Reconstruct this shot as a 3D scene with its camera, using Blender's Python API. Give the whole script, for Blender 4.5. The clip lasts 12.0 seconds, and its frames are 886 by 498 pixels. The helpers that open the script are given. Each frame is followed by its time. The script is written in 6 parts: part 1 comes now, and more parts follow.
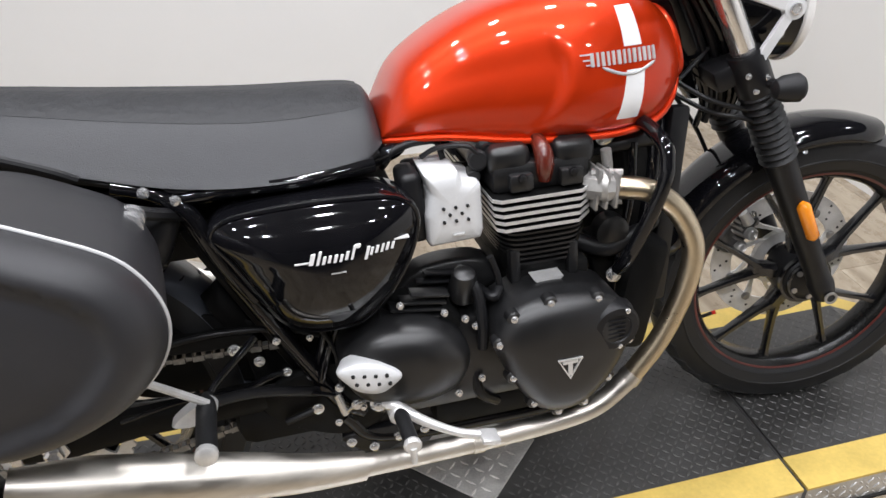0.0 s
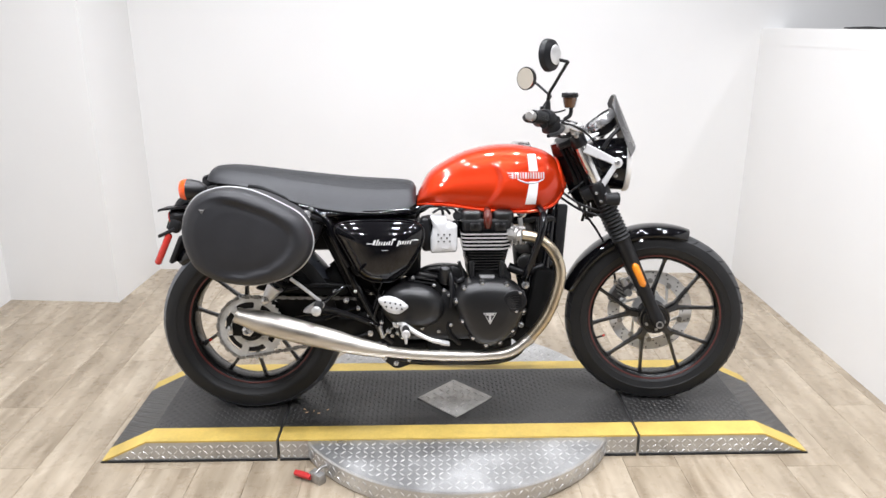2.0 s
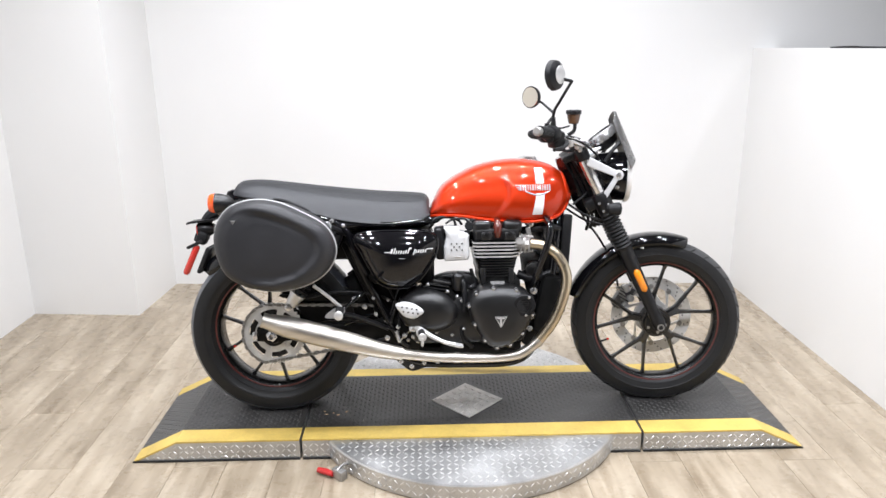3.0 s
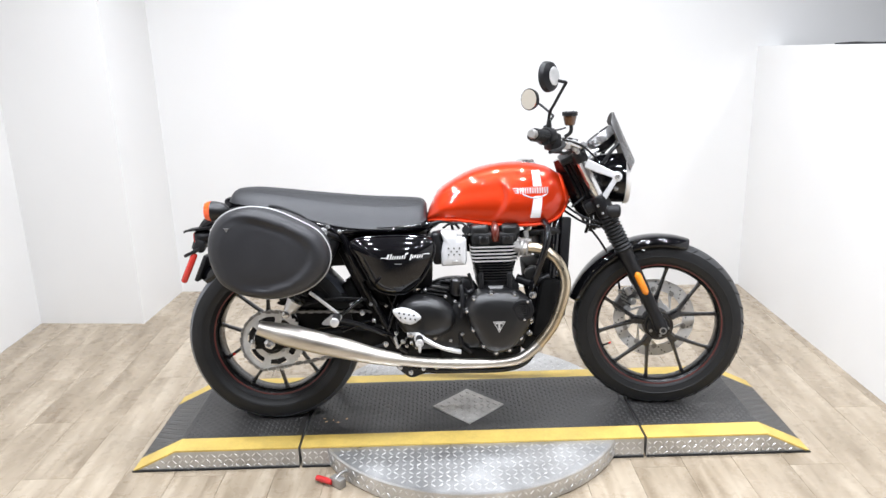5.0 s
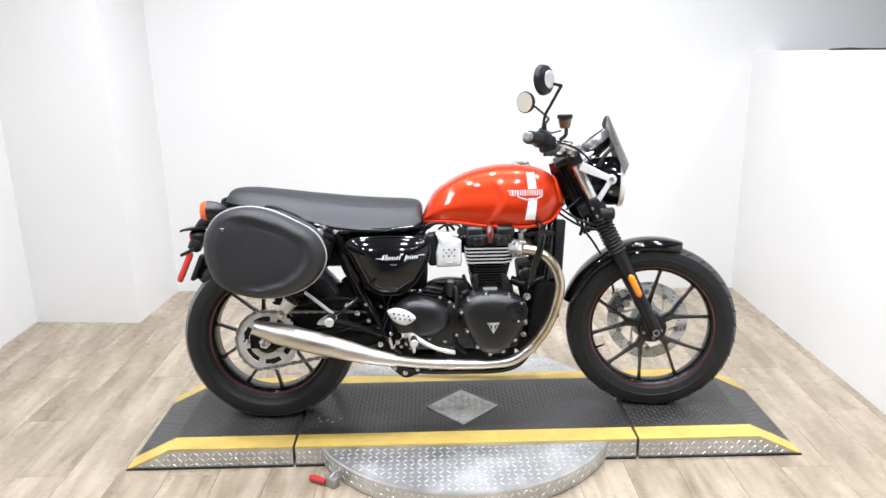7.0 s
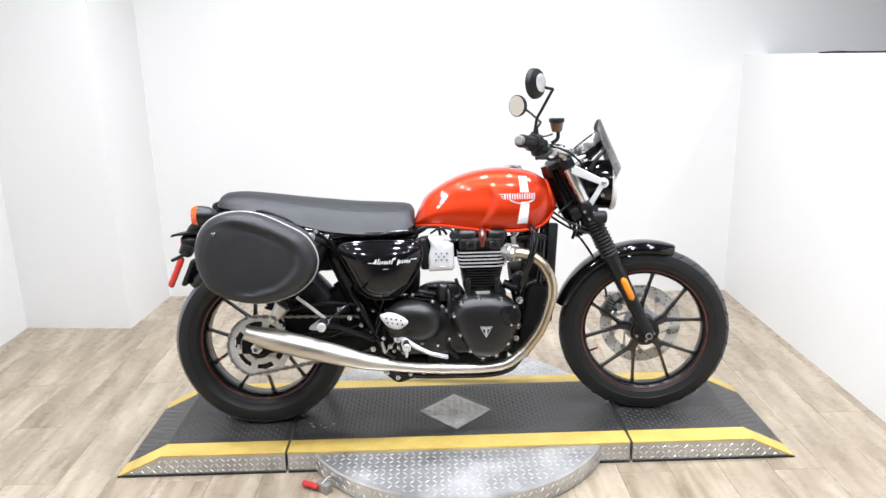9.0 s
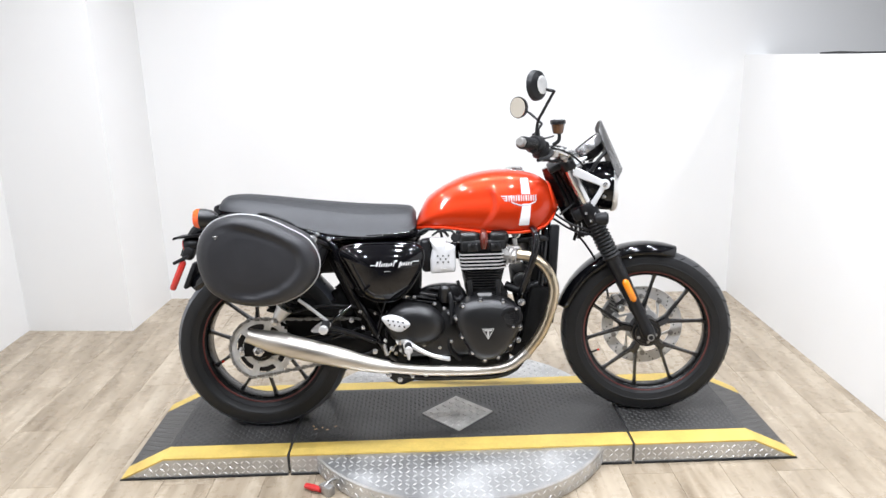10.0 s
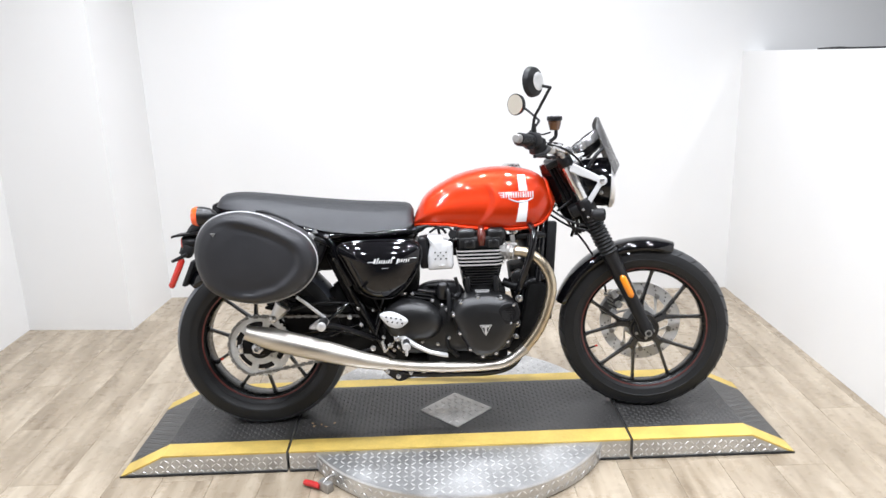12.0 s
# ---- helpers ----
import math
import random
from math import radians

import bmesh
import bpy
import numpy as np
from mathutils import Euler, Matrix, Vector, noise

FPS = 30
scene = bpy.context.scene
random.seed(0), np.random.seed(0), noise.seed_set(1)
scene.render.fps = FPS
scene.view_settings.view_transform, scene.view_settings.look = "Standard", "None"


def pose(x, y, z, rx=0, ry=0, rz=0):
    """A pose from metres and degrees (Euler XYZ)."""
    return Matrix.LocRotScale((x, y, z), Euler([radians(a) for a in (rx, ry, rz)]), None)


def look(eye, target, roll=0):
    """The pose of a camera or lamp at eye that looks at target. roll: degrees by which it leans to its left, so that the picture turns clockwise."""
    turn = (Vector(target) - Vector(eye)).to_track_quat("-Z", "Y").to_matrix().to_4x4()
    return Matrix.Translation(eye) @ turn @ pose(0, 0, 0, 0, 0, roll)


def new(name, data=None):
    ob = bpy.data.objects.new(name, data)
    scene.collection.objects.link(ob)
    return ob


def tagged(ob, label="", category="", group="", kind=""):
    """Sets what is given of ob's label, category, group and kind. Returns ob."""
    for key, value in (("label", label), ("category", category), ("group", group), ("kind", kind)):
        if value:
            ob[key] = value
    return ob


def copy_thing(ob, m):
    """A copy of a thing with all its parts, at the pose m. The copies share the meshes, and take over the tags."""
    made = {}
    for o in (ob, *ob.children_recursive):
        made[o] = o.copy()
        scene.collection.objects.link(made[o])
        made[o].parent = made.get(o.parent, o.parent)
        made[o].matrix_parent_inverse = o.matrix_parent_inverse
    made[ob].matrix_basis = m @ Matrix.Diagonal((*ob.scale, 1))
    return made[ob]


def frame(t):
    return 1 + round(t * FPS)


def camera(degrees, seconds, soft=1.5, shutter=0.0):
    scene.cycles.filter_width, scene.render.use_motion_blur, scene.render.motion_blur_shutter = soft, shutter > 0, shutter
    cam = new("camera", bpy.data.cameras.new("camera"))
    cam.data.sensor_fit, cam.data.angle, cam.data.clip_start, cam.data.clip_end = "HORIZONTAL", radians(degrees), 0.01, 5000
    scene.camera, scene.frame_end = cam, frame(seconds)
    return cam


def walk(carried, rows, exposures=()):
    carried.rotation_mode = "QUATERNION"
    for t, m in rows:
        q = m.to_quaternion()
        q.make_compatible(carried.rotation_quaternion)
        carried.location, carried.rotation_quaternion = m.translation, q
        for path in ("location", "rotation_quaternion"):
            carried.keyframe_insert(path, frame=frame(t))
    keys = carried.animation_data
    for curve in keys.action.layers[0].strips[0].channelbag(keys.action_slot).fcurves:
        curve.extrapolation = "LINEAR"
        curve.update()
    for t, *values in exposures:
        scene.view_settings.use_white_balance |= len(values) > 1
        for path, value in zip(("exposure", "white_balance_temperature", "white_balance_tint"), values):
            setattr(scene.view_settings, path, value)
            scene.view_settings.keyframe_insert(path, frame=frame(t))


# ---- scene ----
cam = camera(62.1, 12.0)
EXPOSURES = [(0.0, -0.53, 6750, 11), (0.3, -0.39, 6750, 11), (0.5, -0.37, 6750, 11), (0.8, -0.27, 6750, 11), (1.5, -0.20, 6700, 11), (2.5, -0.12, 6650, 11), (4.5, -0.03, 6500, 10), (6.0, 0.0, 6500, 10), (7.0, 0.0, 6500, 10), (9.0, 0.0, 6500, 10), (12.0, -0.04, 6500, 10)]
PATH = [
    (0, (-0.2811, -1.0571, 1.3304), (0.0812, 0.5758, 0.2338), -2.34),
    (0.1, (-0.2866, -1.1101, 1.3219), (0.0468, 0.5713, 0.2916), -2.95),
    (0.2, (-0.2530, -1.1858, 1.3443), (0.0090, 0.5243, 0.3409), -2.60),
    (0.3, (-0.2321, -1.2699, 1.3553), (-0.0041, 0.4592, 0.3764), -0.63),
    (0.4, (-0.2151, -1.3595, 1.3586), (-0.0131, 0.3715, 0.3774), -0.71),
    (0.5, (-0.1874, -1.4487, 1.3768), (-0.0397, 0.3136, 0.4428), -0.97),
    (0.7, (-0.2074, -1.6075, 1.3830), (-0.0192, 0.2176, 0.5869), -0.13),
    (0.8, (-0.2146, -1.6950, 1.3890), (-0.0221, 0.1514, 0.6448), 0.20),
    (1, (-0.2081, -1.8540, 1.4135), (-0.0249, 0.0014, 0.6897), 0.30),
    (1.2, (-0.2072, -1.9962, 1.4437), (-0.0630, -0.1180, 0.7716), -2.15),
    (1.5, (-0.1323, -2.2097, 1.4607), (-0.0390, -0.3121, 0.8357), -0.03),
    (1.7, (-0.0977, -2.3395, 1.4593), (-0.0406, -0.4386, 0.8401), -0.34),
    (2, (-0.1035, -2.4828, 1.4730), (-0.0587, -0.5793, 0.8608), -0.04),
    (2.2, (-0.1394, -2.5571, 1.4712), (-0.0961, -0.6403, 0.9019), -0.04),
    (2.5, (-0.1592, -2.6294, 1.4904), (-0.1079, -0.7079, 0.9381), -1.28),
    (2.7, (-0.1632, -2.6461, 1.4826), (-0.1122, -0.7272, 0.9211), -0.38),
    (4.3, (-0.0850, -2.6106, 1.4816), (-0.0674, -0.6908, 0.9213), -2.05),
    (4.5, (-0.088, -2.61, 1.476), (-0.064, -0.692, 0.91), -2.0),
    (5, (-0.092, -2.621, 1.477), (-0.085, -0.698, 0.927), -1.6),
    (5.5, (-0.089, -2.621, 1.483), (-0.078, -0.701, 0.921), -1.1),
    (6, (-0.091, -2.623, 1.481), (-0.068, -0.702, 0.926), -1.2),
    (6.5, (-0.079, -2.63, 1.478), (-0.065, -0.705, 0.935), -1.4),
    (7, (-0.086, -2.636, 1.478), (-0.07, -0.711, 0.933), -1.1),
    (9, (-0.082, -2.63, 1.478), (-0.048, -0.703, 0.942), -1.2),
    (9.5, (-0.079, -2.629, 1.484), (-0.052, -0.702, 0.948), -1.1),
    (10, (-0.085, -2.629, 1.483), (-0.053, -0.702, 0.949), -1.4),
    (10.5, (-0.081, -2.627, 1.485), (-0.06, -0.702, 0.944), -1.4),
    (11, (-0.082, -2.635, 1.475), (-0.056, -0.708, 0.939), -1.5),
    (11.5, (-0.073, -2.637, 1.48), (-0.053, -0.709, 0.948), -1.7),
    (12, (-0.07, -2.638, 1.476), (-0.043, -0.712, 0.94), -1.7),
]
walk(cam, [(t, look(eye, target, roll)) for t, eye, target, roll in PATH], EXPOSURES)

# ---- light ----
world = bpy.data.worlds.new("world")
scene.world = world
world.use_nodes = True
world.node_tree.nodes["Background"].inputs[0].default_value = (0.9, 0.95, 1.0, 1)
world.node_tree.nodes["Background"].inputs[1].default_value = 0.05
CEIL = 2.95
LAMP_W = 15.4
# the last lamp is added, unseen, to brighten the wall beyond the partition
LAMPS = [(x, y) for y in (-2.1, -0.85, 0.45) for x in (-1.38, -0.78, -0.13, 0.55, 1.22)] + [(2.40, -0.30)]
for lx, ly in LAMPS:
    lamp = bpy.data.lights.new("ceiling_lamp", "AREA")
    lamp.shape, lamp.size, lamp.energy, lamp.color = "SQUARE", 0.12, LAMP_W, (0.925, 0.965, 1.05)
    lamp.spread = radians(150)
    lo = new("ceiling_lamp", lamp)
    lo.matrix_world = pose(lx, ly, CEIL - 0.035)


# ---- materials ----
def mat(name, col, rough=0.5, metal=0.0, coat=0.0, var=0.12, vscale=18.0, fine=260.0, bump=0.0, bscale=400.0, rvar=0.12, spec=0.5, bdist=0.001, stretch=None, sheen=0.0):
    m = bpy.data.materials.new(name)
    m.use_nodes = True
    nt = m.node_tree
    b = nt.nodes["Principled BSDF"]
    b.inputs["Metallic"].default_value = metal
    b.inputs["Coat Weight"].default_value = coat
    b.inputs["Coat Roughness"].default_value = 0.03
    b.inputs["Specular IOR Level"].default_value = spec
    b.inputs["Sheen Weight"].default_value, b.inputs["Sheen Roughness"].default_value = sheen, 0.4
    tc = nt.nodes.new("ShaderNodeTexCoord")
    n1 = nt.nodes.new("ShaderNodeTexNoise")
    n1.inputs["Scale"].default_value, n1.inputs["Detail"].default_value = vscale, 5
    n2 = nt.nodes.new("ShaderNodeTexNoise")
    n2.inputs["Scale"].default_value, n2.inputs["Detail"].default_value = fine, 2
    grain = tc.outputs["Object"]
    if stretch:
        mp = nt.nodes.new("ShaderNodeMapping")
        mp.inputs["Scale"].default_value = stretch
        nt.links.new(grain, mp.inputs["Vector"])
        grain = mp.outputs[0]
    for n in (n1, n2):
        nt.links.new(grain, n.inputs["Vector"])
    mix = nt.nodes.new("ShaderNodeMath")
    mix.operation = "MULTIPLY_ADD"
    mix.inputs[1].default_value = 0.35
    nt.links.new(n2.outputs["Fac"], mix.inputs[0])
    nt.links.new(n1.outputs["Fac"], mix.inputs[2])
    ramp = nt.nodes.new("ShaderNodeMapRange")
    ramp.inputs["From Min"].default_value, ramp.inputs["From Max"].default_value = 0.4, 0.95
    nt.links.new(mix.outputs[0], ramp.inputs["Value"])
    cm = nt.nodes.new("ShaderNodeMix")
    cm.data_type = "RGBA"
    cm.inputs["A"].default_value = (*[min(1, c * (1 - var)) for c in col], 1)
    cm.inputs["B"].default_value = (*[min(1, c * (1 + var)) for c in col], 1)
    nt.links.new(ramp.outputs[0], cm.inputs["Factor"])
    nt.links.new(cm.outputs["Result"], b.inputs["Base Color"])
    rr = nt.nodes.new("ShaderNodeMapRange")
    rr.inputs["To Min"].default_value, rr.inputs["To Max"].default_value = max(0.02, rough * (1 - rvar)), min(1, rough * (1 + rvar))
    nt.links.new(ramp.outputs[0], rr.inputs["Value"])
    nt.links.new(rr.outputs[0], b.inputs["Roughness"])
    if bump:
        n3 = nt.nodes.new("ShaderNodeTexNoise")
        n3.inputs["Scale"].default_value, n3.inputs["Detail"].default_value = bscale, 3
        nt.links.new(tc.outputs["Object"], n3.inputs["Vector"])
        bp = nt.nodes.new("ShaderNodeBump")
        bp.inputs["Strength"].default_value, bp.inputs["Distance"].default_value = bump, bdist
        nt.links.new(n3.outputs["Fac"], bp.inputs["Height"])
        nt.links.new(bp.outputs[0], b.inputs["Normal"])
    return m


WALL = mat("white_wall_paint", (0.77, 0.765, 0.75), 0.55, var=0.02, vscale=2.0, bump=0.15, bscale=120)
# unseen wall, its grey set by the light it throws on the bike
SHOP = mat("unseen_wall_grey", (0.24, 0.24, 0.24), 0.6, var=0.2, vscale=2.0)
# darker copy of the wall paint, standing for dimmer light beyond the partition
DIMWALL = mat("dimmed_wall_paint", (0.60, 0.60, 0.595), 0.6, var=0.04, vscale=2.0, bump=0.15, bscale=120)
# ceiling tone kept dark so that gloss parts reflect less of it
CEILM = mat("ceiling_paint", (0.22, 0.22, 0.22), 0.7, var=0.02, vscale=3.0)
CANDY = mat("candy_red_paint", (0.55, 0.031, 0.002), 0.42, 0.5, 0.8, spec=0.2, var=0.10, vscale=5, fine=1500)
GLOSS = mat("gloss_black_paint", (0.004, 0.004, 0.005), 0.05, 0, 0.0, var=0.2, spec=0.46)
BEZEL = mat("bright_bezel", (0.80, 0.79, 0.77), 0.30, 0.25, var=0.05)
SATIN = mat("satin_black_metal", (0.008, 0.008, 0.009), 0.40, 0.0, spec=0.3, var=0.25, vscale=30, bump=0.08, bscale=900)
CRINKLE = mat("black_crankcase_coat", (0.0080, 0.0080, 0.0085), 0.35, 0.0, spec=0.55, var=0.25, vscale=25, bump=0.2, bscale=1300, bdist=0.0004)
PLASTIC = mat("black_plastic", (0.011, 0.011, 0.012), 0.5, spec=0.3, var=0.2, bump=0.15, bscale=800, bdist=0.0004)
DULL = mat("dull_black_casting", (0.006, 0.006, 0.006), 0.55, spec=0.12, var=0.3, vscale=30, bump=0.2, bscale=700)
FLANGE = mat("weathered_flange_alloy", (0.36, 0.35, 0.335), 0.36, 0.6, var=0.25, vscale=40)
RUBBER = mat("tyre_rubber", (0.0098, 0.0100, 0.0108), 0.50, spec=0.35, var=0.25, vscale=14, bump=0.25, bscale=300)
SEATM = mat("seat_vinyl", (0.0185, 0.0193, 0.0220), 0.46, spec=0.42, var=0.22, vscale=14, bump=0.5, bscale=500, bdist=0.001)
SEATTOP = mat("grippy_seat_cover", (0.0185, 0.0190, 0.0208), 0.55, spec=0.38, var=0.35, vscale=26, fine=420, bump=0.7, bscale=60, bdist=0.004)
# tread sheen is put into these base colours, stronger at the rear
TREADR = mat("sheen_tinted_tread_rubber", (0.075, 0.082, 0.097), 0.38, spec=0.8, var=0.2, vscale=12, bump=0.2, bscale=250)
GREYTREAD = mat("grey_tread_rubber", (0.026, 0.0265, 0.028), 0.45, spec=0.6, var=0.25, vscale=12, bump=0.25, bscale=250)
CASEM = mat("pannier_vinyl", (0.0205, 0.0206, 0.0230), 0.42, spec=0.40, var=0.2, vscale=9, bump=0.5, bscale=1100, bdist=0.0007)
PIPING = mat("silver_piping", (0.50, 0.50, 0.50), 0.4, 0.2, var=0.1)
STEEL = mat("brushed_stainless_steel", (0.60, 0.565, 0.51), 0.42, 1.0, var=0.18, vscale=30, fine=180, rvar=0.3, stretch=(0.10, 1.0, 1.0))
GOLDSTEEL = mat("heat_tinted_steel", (0.58, 0.495, 0.365), 0.31, 1.0, var=0.12, vscale=14, fine=90, rvar=0.25)
CHROME = mat("polished_metal", (0.64, 0.64, 0.64), 0.22, 0.8, var=0.05)
ALU = mat("cast_aluminium", (0.64, 0.635, 0.625), 0.32, 0.50, var=0.14, vscale=40, bump=0.1, bscale=900)
SILVERP = mat("silver_paint", (0.67, 0.675, 0.68), 0.38, 0.15, var=0.06, vscale=12)
SPROCK = mat("zinc_plated_steel", (0.66, 0.66, 0.65), 0.34, 0.3, var=0.18, vscale=30)
CALIPERM = mat("dark_grey_caliper_alloy", (0.11, 0.11, 0.112), 0.38, 0.5, var=0.35, vscale=60)
CHAINM = mat("oily_chain_steel", (0.22, 0.215, 0.205), 0.36, 0.5, var=0.5, vscale=90)
FORKM = mat("polished_fork_tube", (0.74, 0.73, 0.72), 0.13, 0.9, var=0.05)
SPOKEM = mat("black_wheel_paint", (0.006, 0.006, 0.007), 0.20, spec=0.8, var=0.2)
DISCM = mat("brake_disc_steel", (0.76, 0.75, 0.735), 0.32, 0.15, var=0.18, vscale=30, fine=300)
WHITEP = mat("white_stripe_paint", (0.78, 0.78, 0.78), 0.3, 0, 0.6, var=0.03)
ORANGE = mat("amber_lens", (0.85, 0.26, 0.01), 0.25, 0, 0.5, var=0.05)
ORANGERED = mat("orange_signal_lens", (0.85, 0.10, 0.015), 0.2, 0, 0.6, var=0.05)
REDLENS = mat("red_reflector", (0.55, 0.03, 0.02), 0.25, 0, 0.5, var=0.1)
REDPIN = mat("red_pinstripe", (0.095, 0.018, 0.015), 0.35, var=0.25)
SMOKE = mat("smoked_screen_plastic", (0.085, 0.083, 0.082), 0.26, spec=0.5, var=0.1)
RIMM = mat("black_rim_paint", (0.004, 0.004, 0.004), 0.26, spec=0.4, var=0.2)
BROWN = mat("brown_brake_fluid", (0.10, 0.045, 0.02), 0.2, 0, 0.6, var=0.25)
COPPER = mat("red_brown_plastic", (0.09, 0.014, 0.008), 0.25, 0, 0.5, var=0.2)
# the tan tint paints a reflection into the mirror glass
MIRRORM = mat("mirror_glass", (0.66, 0.61, 0.53), 0.04, 1.0, var=0.01)
TREAD = mat("tread_plate_aluminium", (0.54, 0.54, 0.535), 0.36, 0.75, var=0.32, vscale=7, rvar=0.3, bump=0.1)
TREADBAR = mat("worn_tread_bar", (0.72, 0.72, 0.71), 0.32, 0.7, var=0.25)
GRIMY = mat("grimy_tread_plate", (0.52, 0.505, 0.48), 0.42, 0.5, var=0.35, vscale=16, rvar=0.3, bump=0.15)
GRIMYBAR = mat("grimy_tread_bar", (0.64, 0.62, 0.59), 0.40, 0.5, var=0.35, vscale=16)
MATBAR = mat("worn_rubber_bar", (0.043, 0.0418, 0.040), 0.44, spec=0.7, var=0.75, vscale=3.2, fine=60, rvar=0.3, sheen=0.12)
MATR = mat("black_rubber_mat", (0.0220, 0.0212, 0.0202), 0.40, spec=0.8, var=0.85, vscale=3.2, fine=60, rvar=0.35, bump=0.2, bscale=150, sheen=0.12)
YELLOW = mat("yellow_safety_paint", (0.59, 0.420, 0.105), 0.5, var=0.22, vscale=9, fine=120, bump=0.15, bscale=150)
# near-black that paints the shade inside holes, bores and tyre grooves
DARKGAP = mat("dark_gap", (0.01, 0.01, 0.01), 0.8)
REDGRIP = mat("red_plastic_grip", (0.55, 0.03, 0.03), 0.4, var=0.15)


def plank_material():
    m = mat("light_oak_plank", (0.42, 0.33, 0.22), 0.28, var=0.0, bump=0.12, bscale=90)
    nt = m.node_tree
    b = nt.nodes["Principled BSDF"]
    for l in list(b.inputs["Base Color"].links):
        nt.links.remove(l)
    tc = nt.nodes.new("ShaderNodeTexCoord")
    info = nt.nodes.new("ShaderNodeObjectInfo")
    off = nt.nodes.new("ShaderNodeVectorMath")
    off.operation = "MULTIPLY_ADD"
    off.inputs[1].default_value = (1, 1, 1)
    sc = nt.nodes.new("ShaderNodeVectorMath")
    sc.operation = "SCALE"
    sc.inputs["Scale"].default_value = 37.0
    comb = nt.nodes.new("ShaderNodeCombineXYZ")
    for i in range(3):
        nt.links.new(info.outputs["Random"], comb.inputs[i])
    nt.links.new(comb.outputs[0], sc.inputs[0])
    nt.links.new(tc.outputs["Object"], off.inputs[0])
    nt.links.new(sc.outputs[0], off.inputs[2])
    mp = nt.nodes.new("ShaderNodeMapping")
    mp.inputs["Scale"].default_value = (30, 3.2, 5)
    nt.links.new(off.outputs[0], mp.inputs["Vector"])
    n1 = nt.nodes.new("ShaderNodeTexNoise")
    n1.inputs["Scale"].default_value, n1.inputs["Detail"].default_value, n1.inputs["Distortion"].default_value = 1.0, 6, 0.6
    nt.links.new(mp.outputs[0], n1.inputs["Vector"])
    mp2 = nt.nodes.new("ShaderNodeMapping")
    mp2.inputs["Scale"].default_value = (11, 2.6, 5)
    nt.links.new(off.outputs[0], mp2.inputs["Vector"])
    n2 = nt.nodes.new("ShaderNodeTexNoise")
    n2.inputs["Scale"].default_value, n2.inputs["Detail"].default_value = 1.0, 3
    nt.links.new(mp2.outputs[0], n2.inputs["Vector"])
    add = nt.nodes.new("ShaderNodeMath")
    add.operation = "ADD"
    nt.links.new(n1.outputs["Fac"], add.inputs[0])
    nt.links.new(n2.outputs["Fac"], add.inputs[1])
    add2 = nt.nodes.new("ShaderNodeMath")
    add2.operation = "MULTIPLY_ADD"
    add2.inputs[1].default_value = 0.20
    nt.links.new(info.outputs["Random"], add2.inputs[0])
    nt.links.new(add.outputs[0], add2.inputs[2])
    ramp = nt.nodes.new("ShaderNodeValToRGB")
    e = ramp.color_ramp.elements
    e[0].position, e[0].color = 0.35, (0.194, 0.149, 0.100, 1)
    e[1].position, e[1].color = 0.85, (0.51, 0.440, 0.340, 1)
    mid = e.new(0.6)
    mid.color = (0.350, 0.287, 0.210, 1)
    half = nt.nodes.new("ShaderNodeMath")
    half.operation = "MULTIPLY"
    half.inputs[1].default_value = 0.52
    nt.links.new(add2.outputs[0], half.inputs[0])
    nt.links.new(half.outputs[0], ramp.inputs[0])
    nt.links.new(ramp.outputs[0], b.inputs["Base Color"])
    return m


PLANK = plank_material()


# ---- mesh helpers ----
def finish(name, bm, material, angle=35, smooth=True):
    bmesh.ops.recalc_face_normals(bm, faces=bm.faces)
    me = bpy.data.meshes.new(name)
    bm.to_mesh(me)
    bm.free()
    me.materials.append(material)
    if smooth:
        me.polygons.foreach_set("use_smooth", [True] * len(me.polygons))
        me.set_sharp_from_angle(angle=radians(angle))
    return me


def part(name, bm, material, parent, label="", angle=35, smooth=True, kind=""):
    ob = new(name, finish(name, bm, material, angle, smooth))
    ob.parent = parent
    return tagged(ob, label, kind=kind)


def spline(pts, n=6, closed=False):
    """Catmull-Rom through pts, n steps between neighbours."""
    p = np.array(pts, float)
    k = len(p)
    out = []
    for i in range(k if closed else k - 1):
        if closed:
            a, b, c, d = p[i - 1], p[i], p[(i + 1) % k], p[(i + 2) % k]
        else:
            b, c = p[i], p[i + 1]
            a = p[i - 1] if i else 2 * b - c
            d = p[i + 2] if i + 2 < k else 2 * c - b
        for s in range(n):
            t = s / n
            out.append(0.5 * (2 * b + (c - a) * t + (2 * a - 5 * b + 4 * c - d) * t * t + (3 * b - a - 3 * c + d) * t ** 3))
    if not closed:
        out.append(p[-1])
    return np.array(out)


def rings(bm, loops, close=True, cap0=True, cap1=True):
    """Skin between loops of equally many points."""
    vs = [[bm.verts.new(tuple(v)) for v in loop] for loop in loops]
    m = len(vs[0])
    for a, b in zip(vs, vs[1:]):
        for i in range(m if close else m - 1):
            j = (i + 1) % m
            bm.faces.new((a[i], a[j], b[j], b[i]))
    if cap0:
        bm.faces.new(vs[0][::-1])
    if cap1:
        bm.faces.new(vs[-1])
    return bm


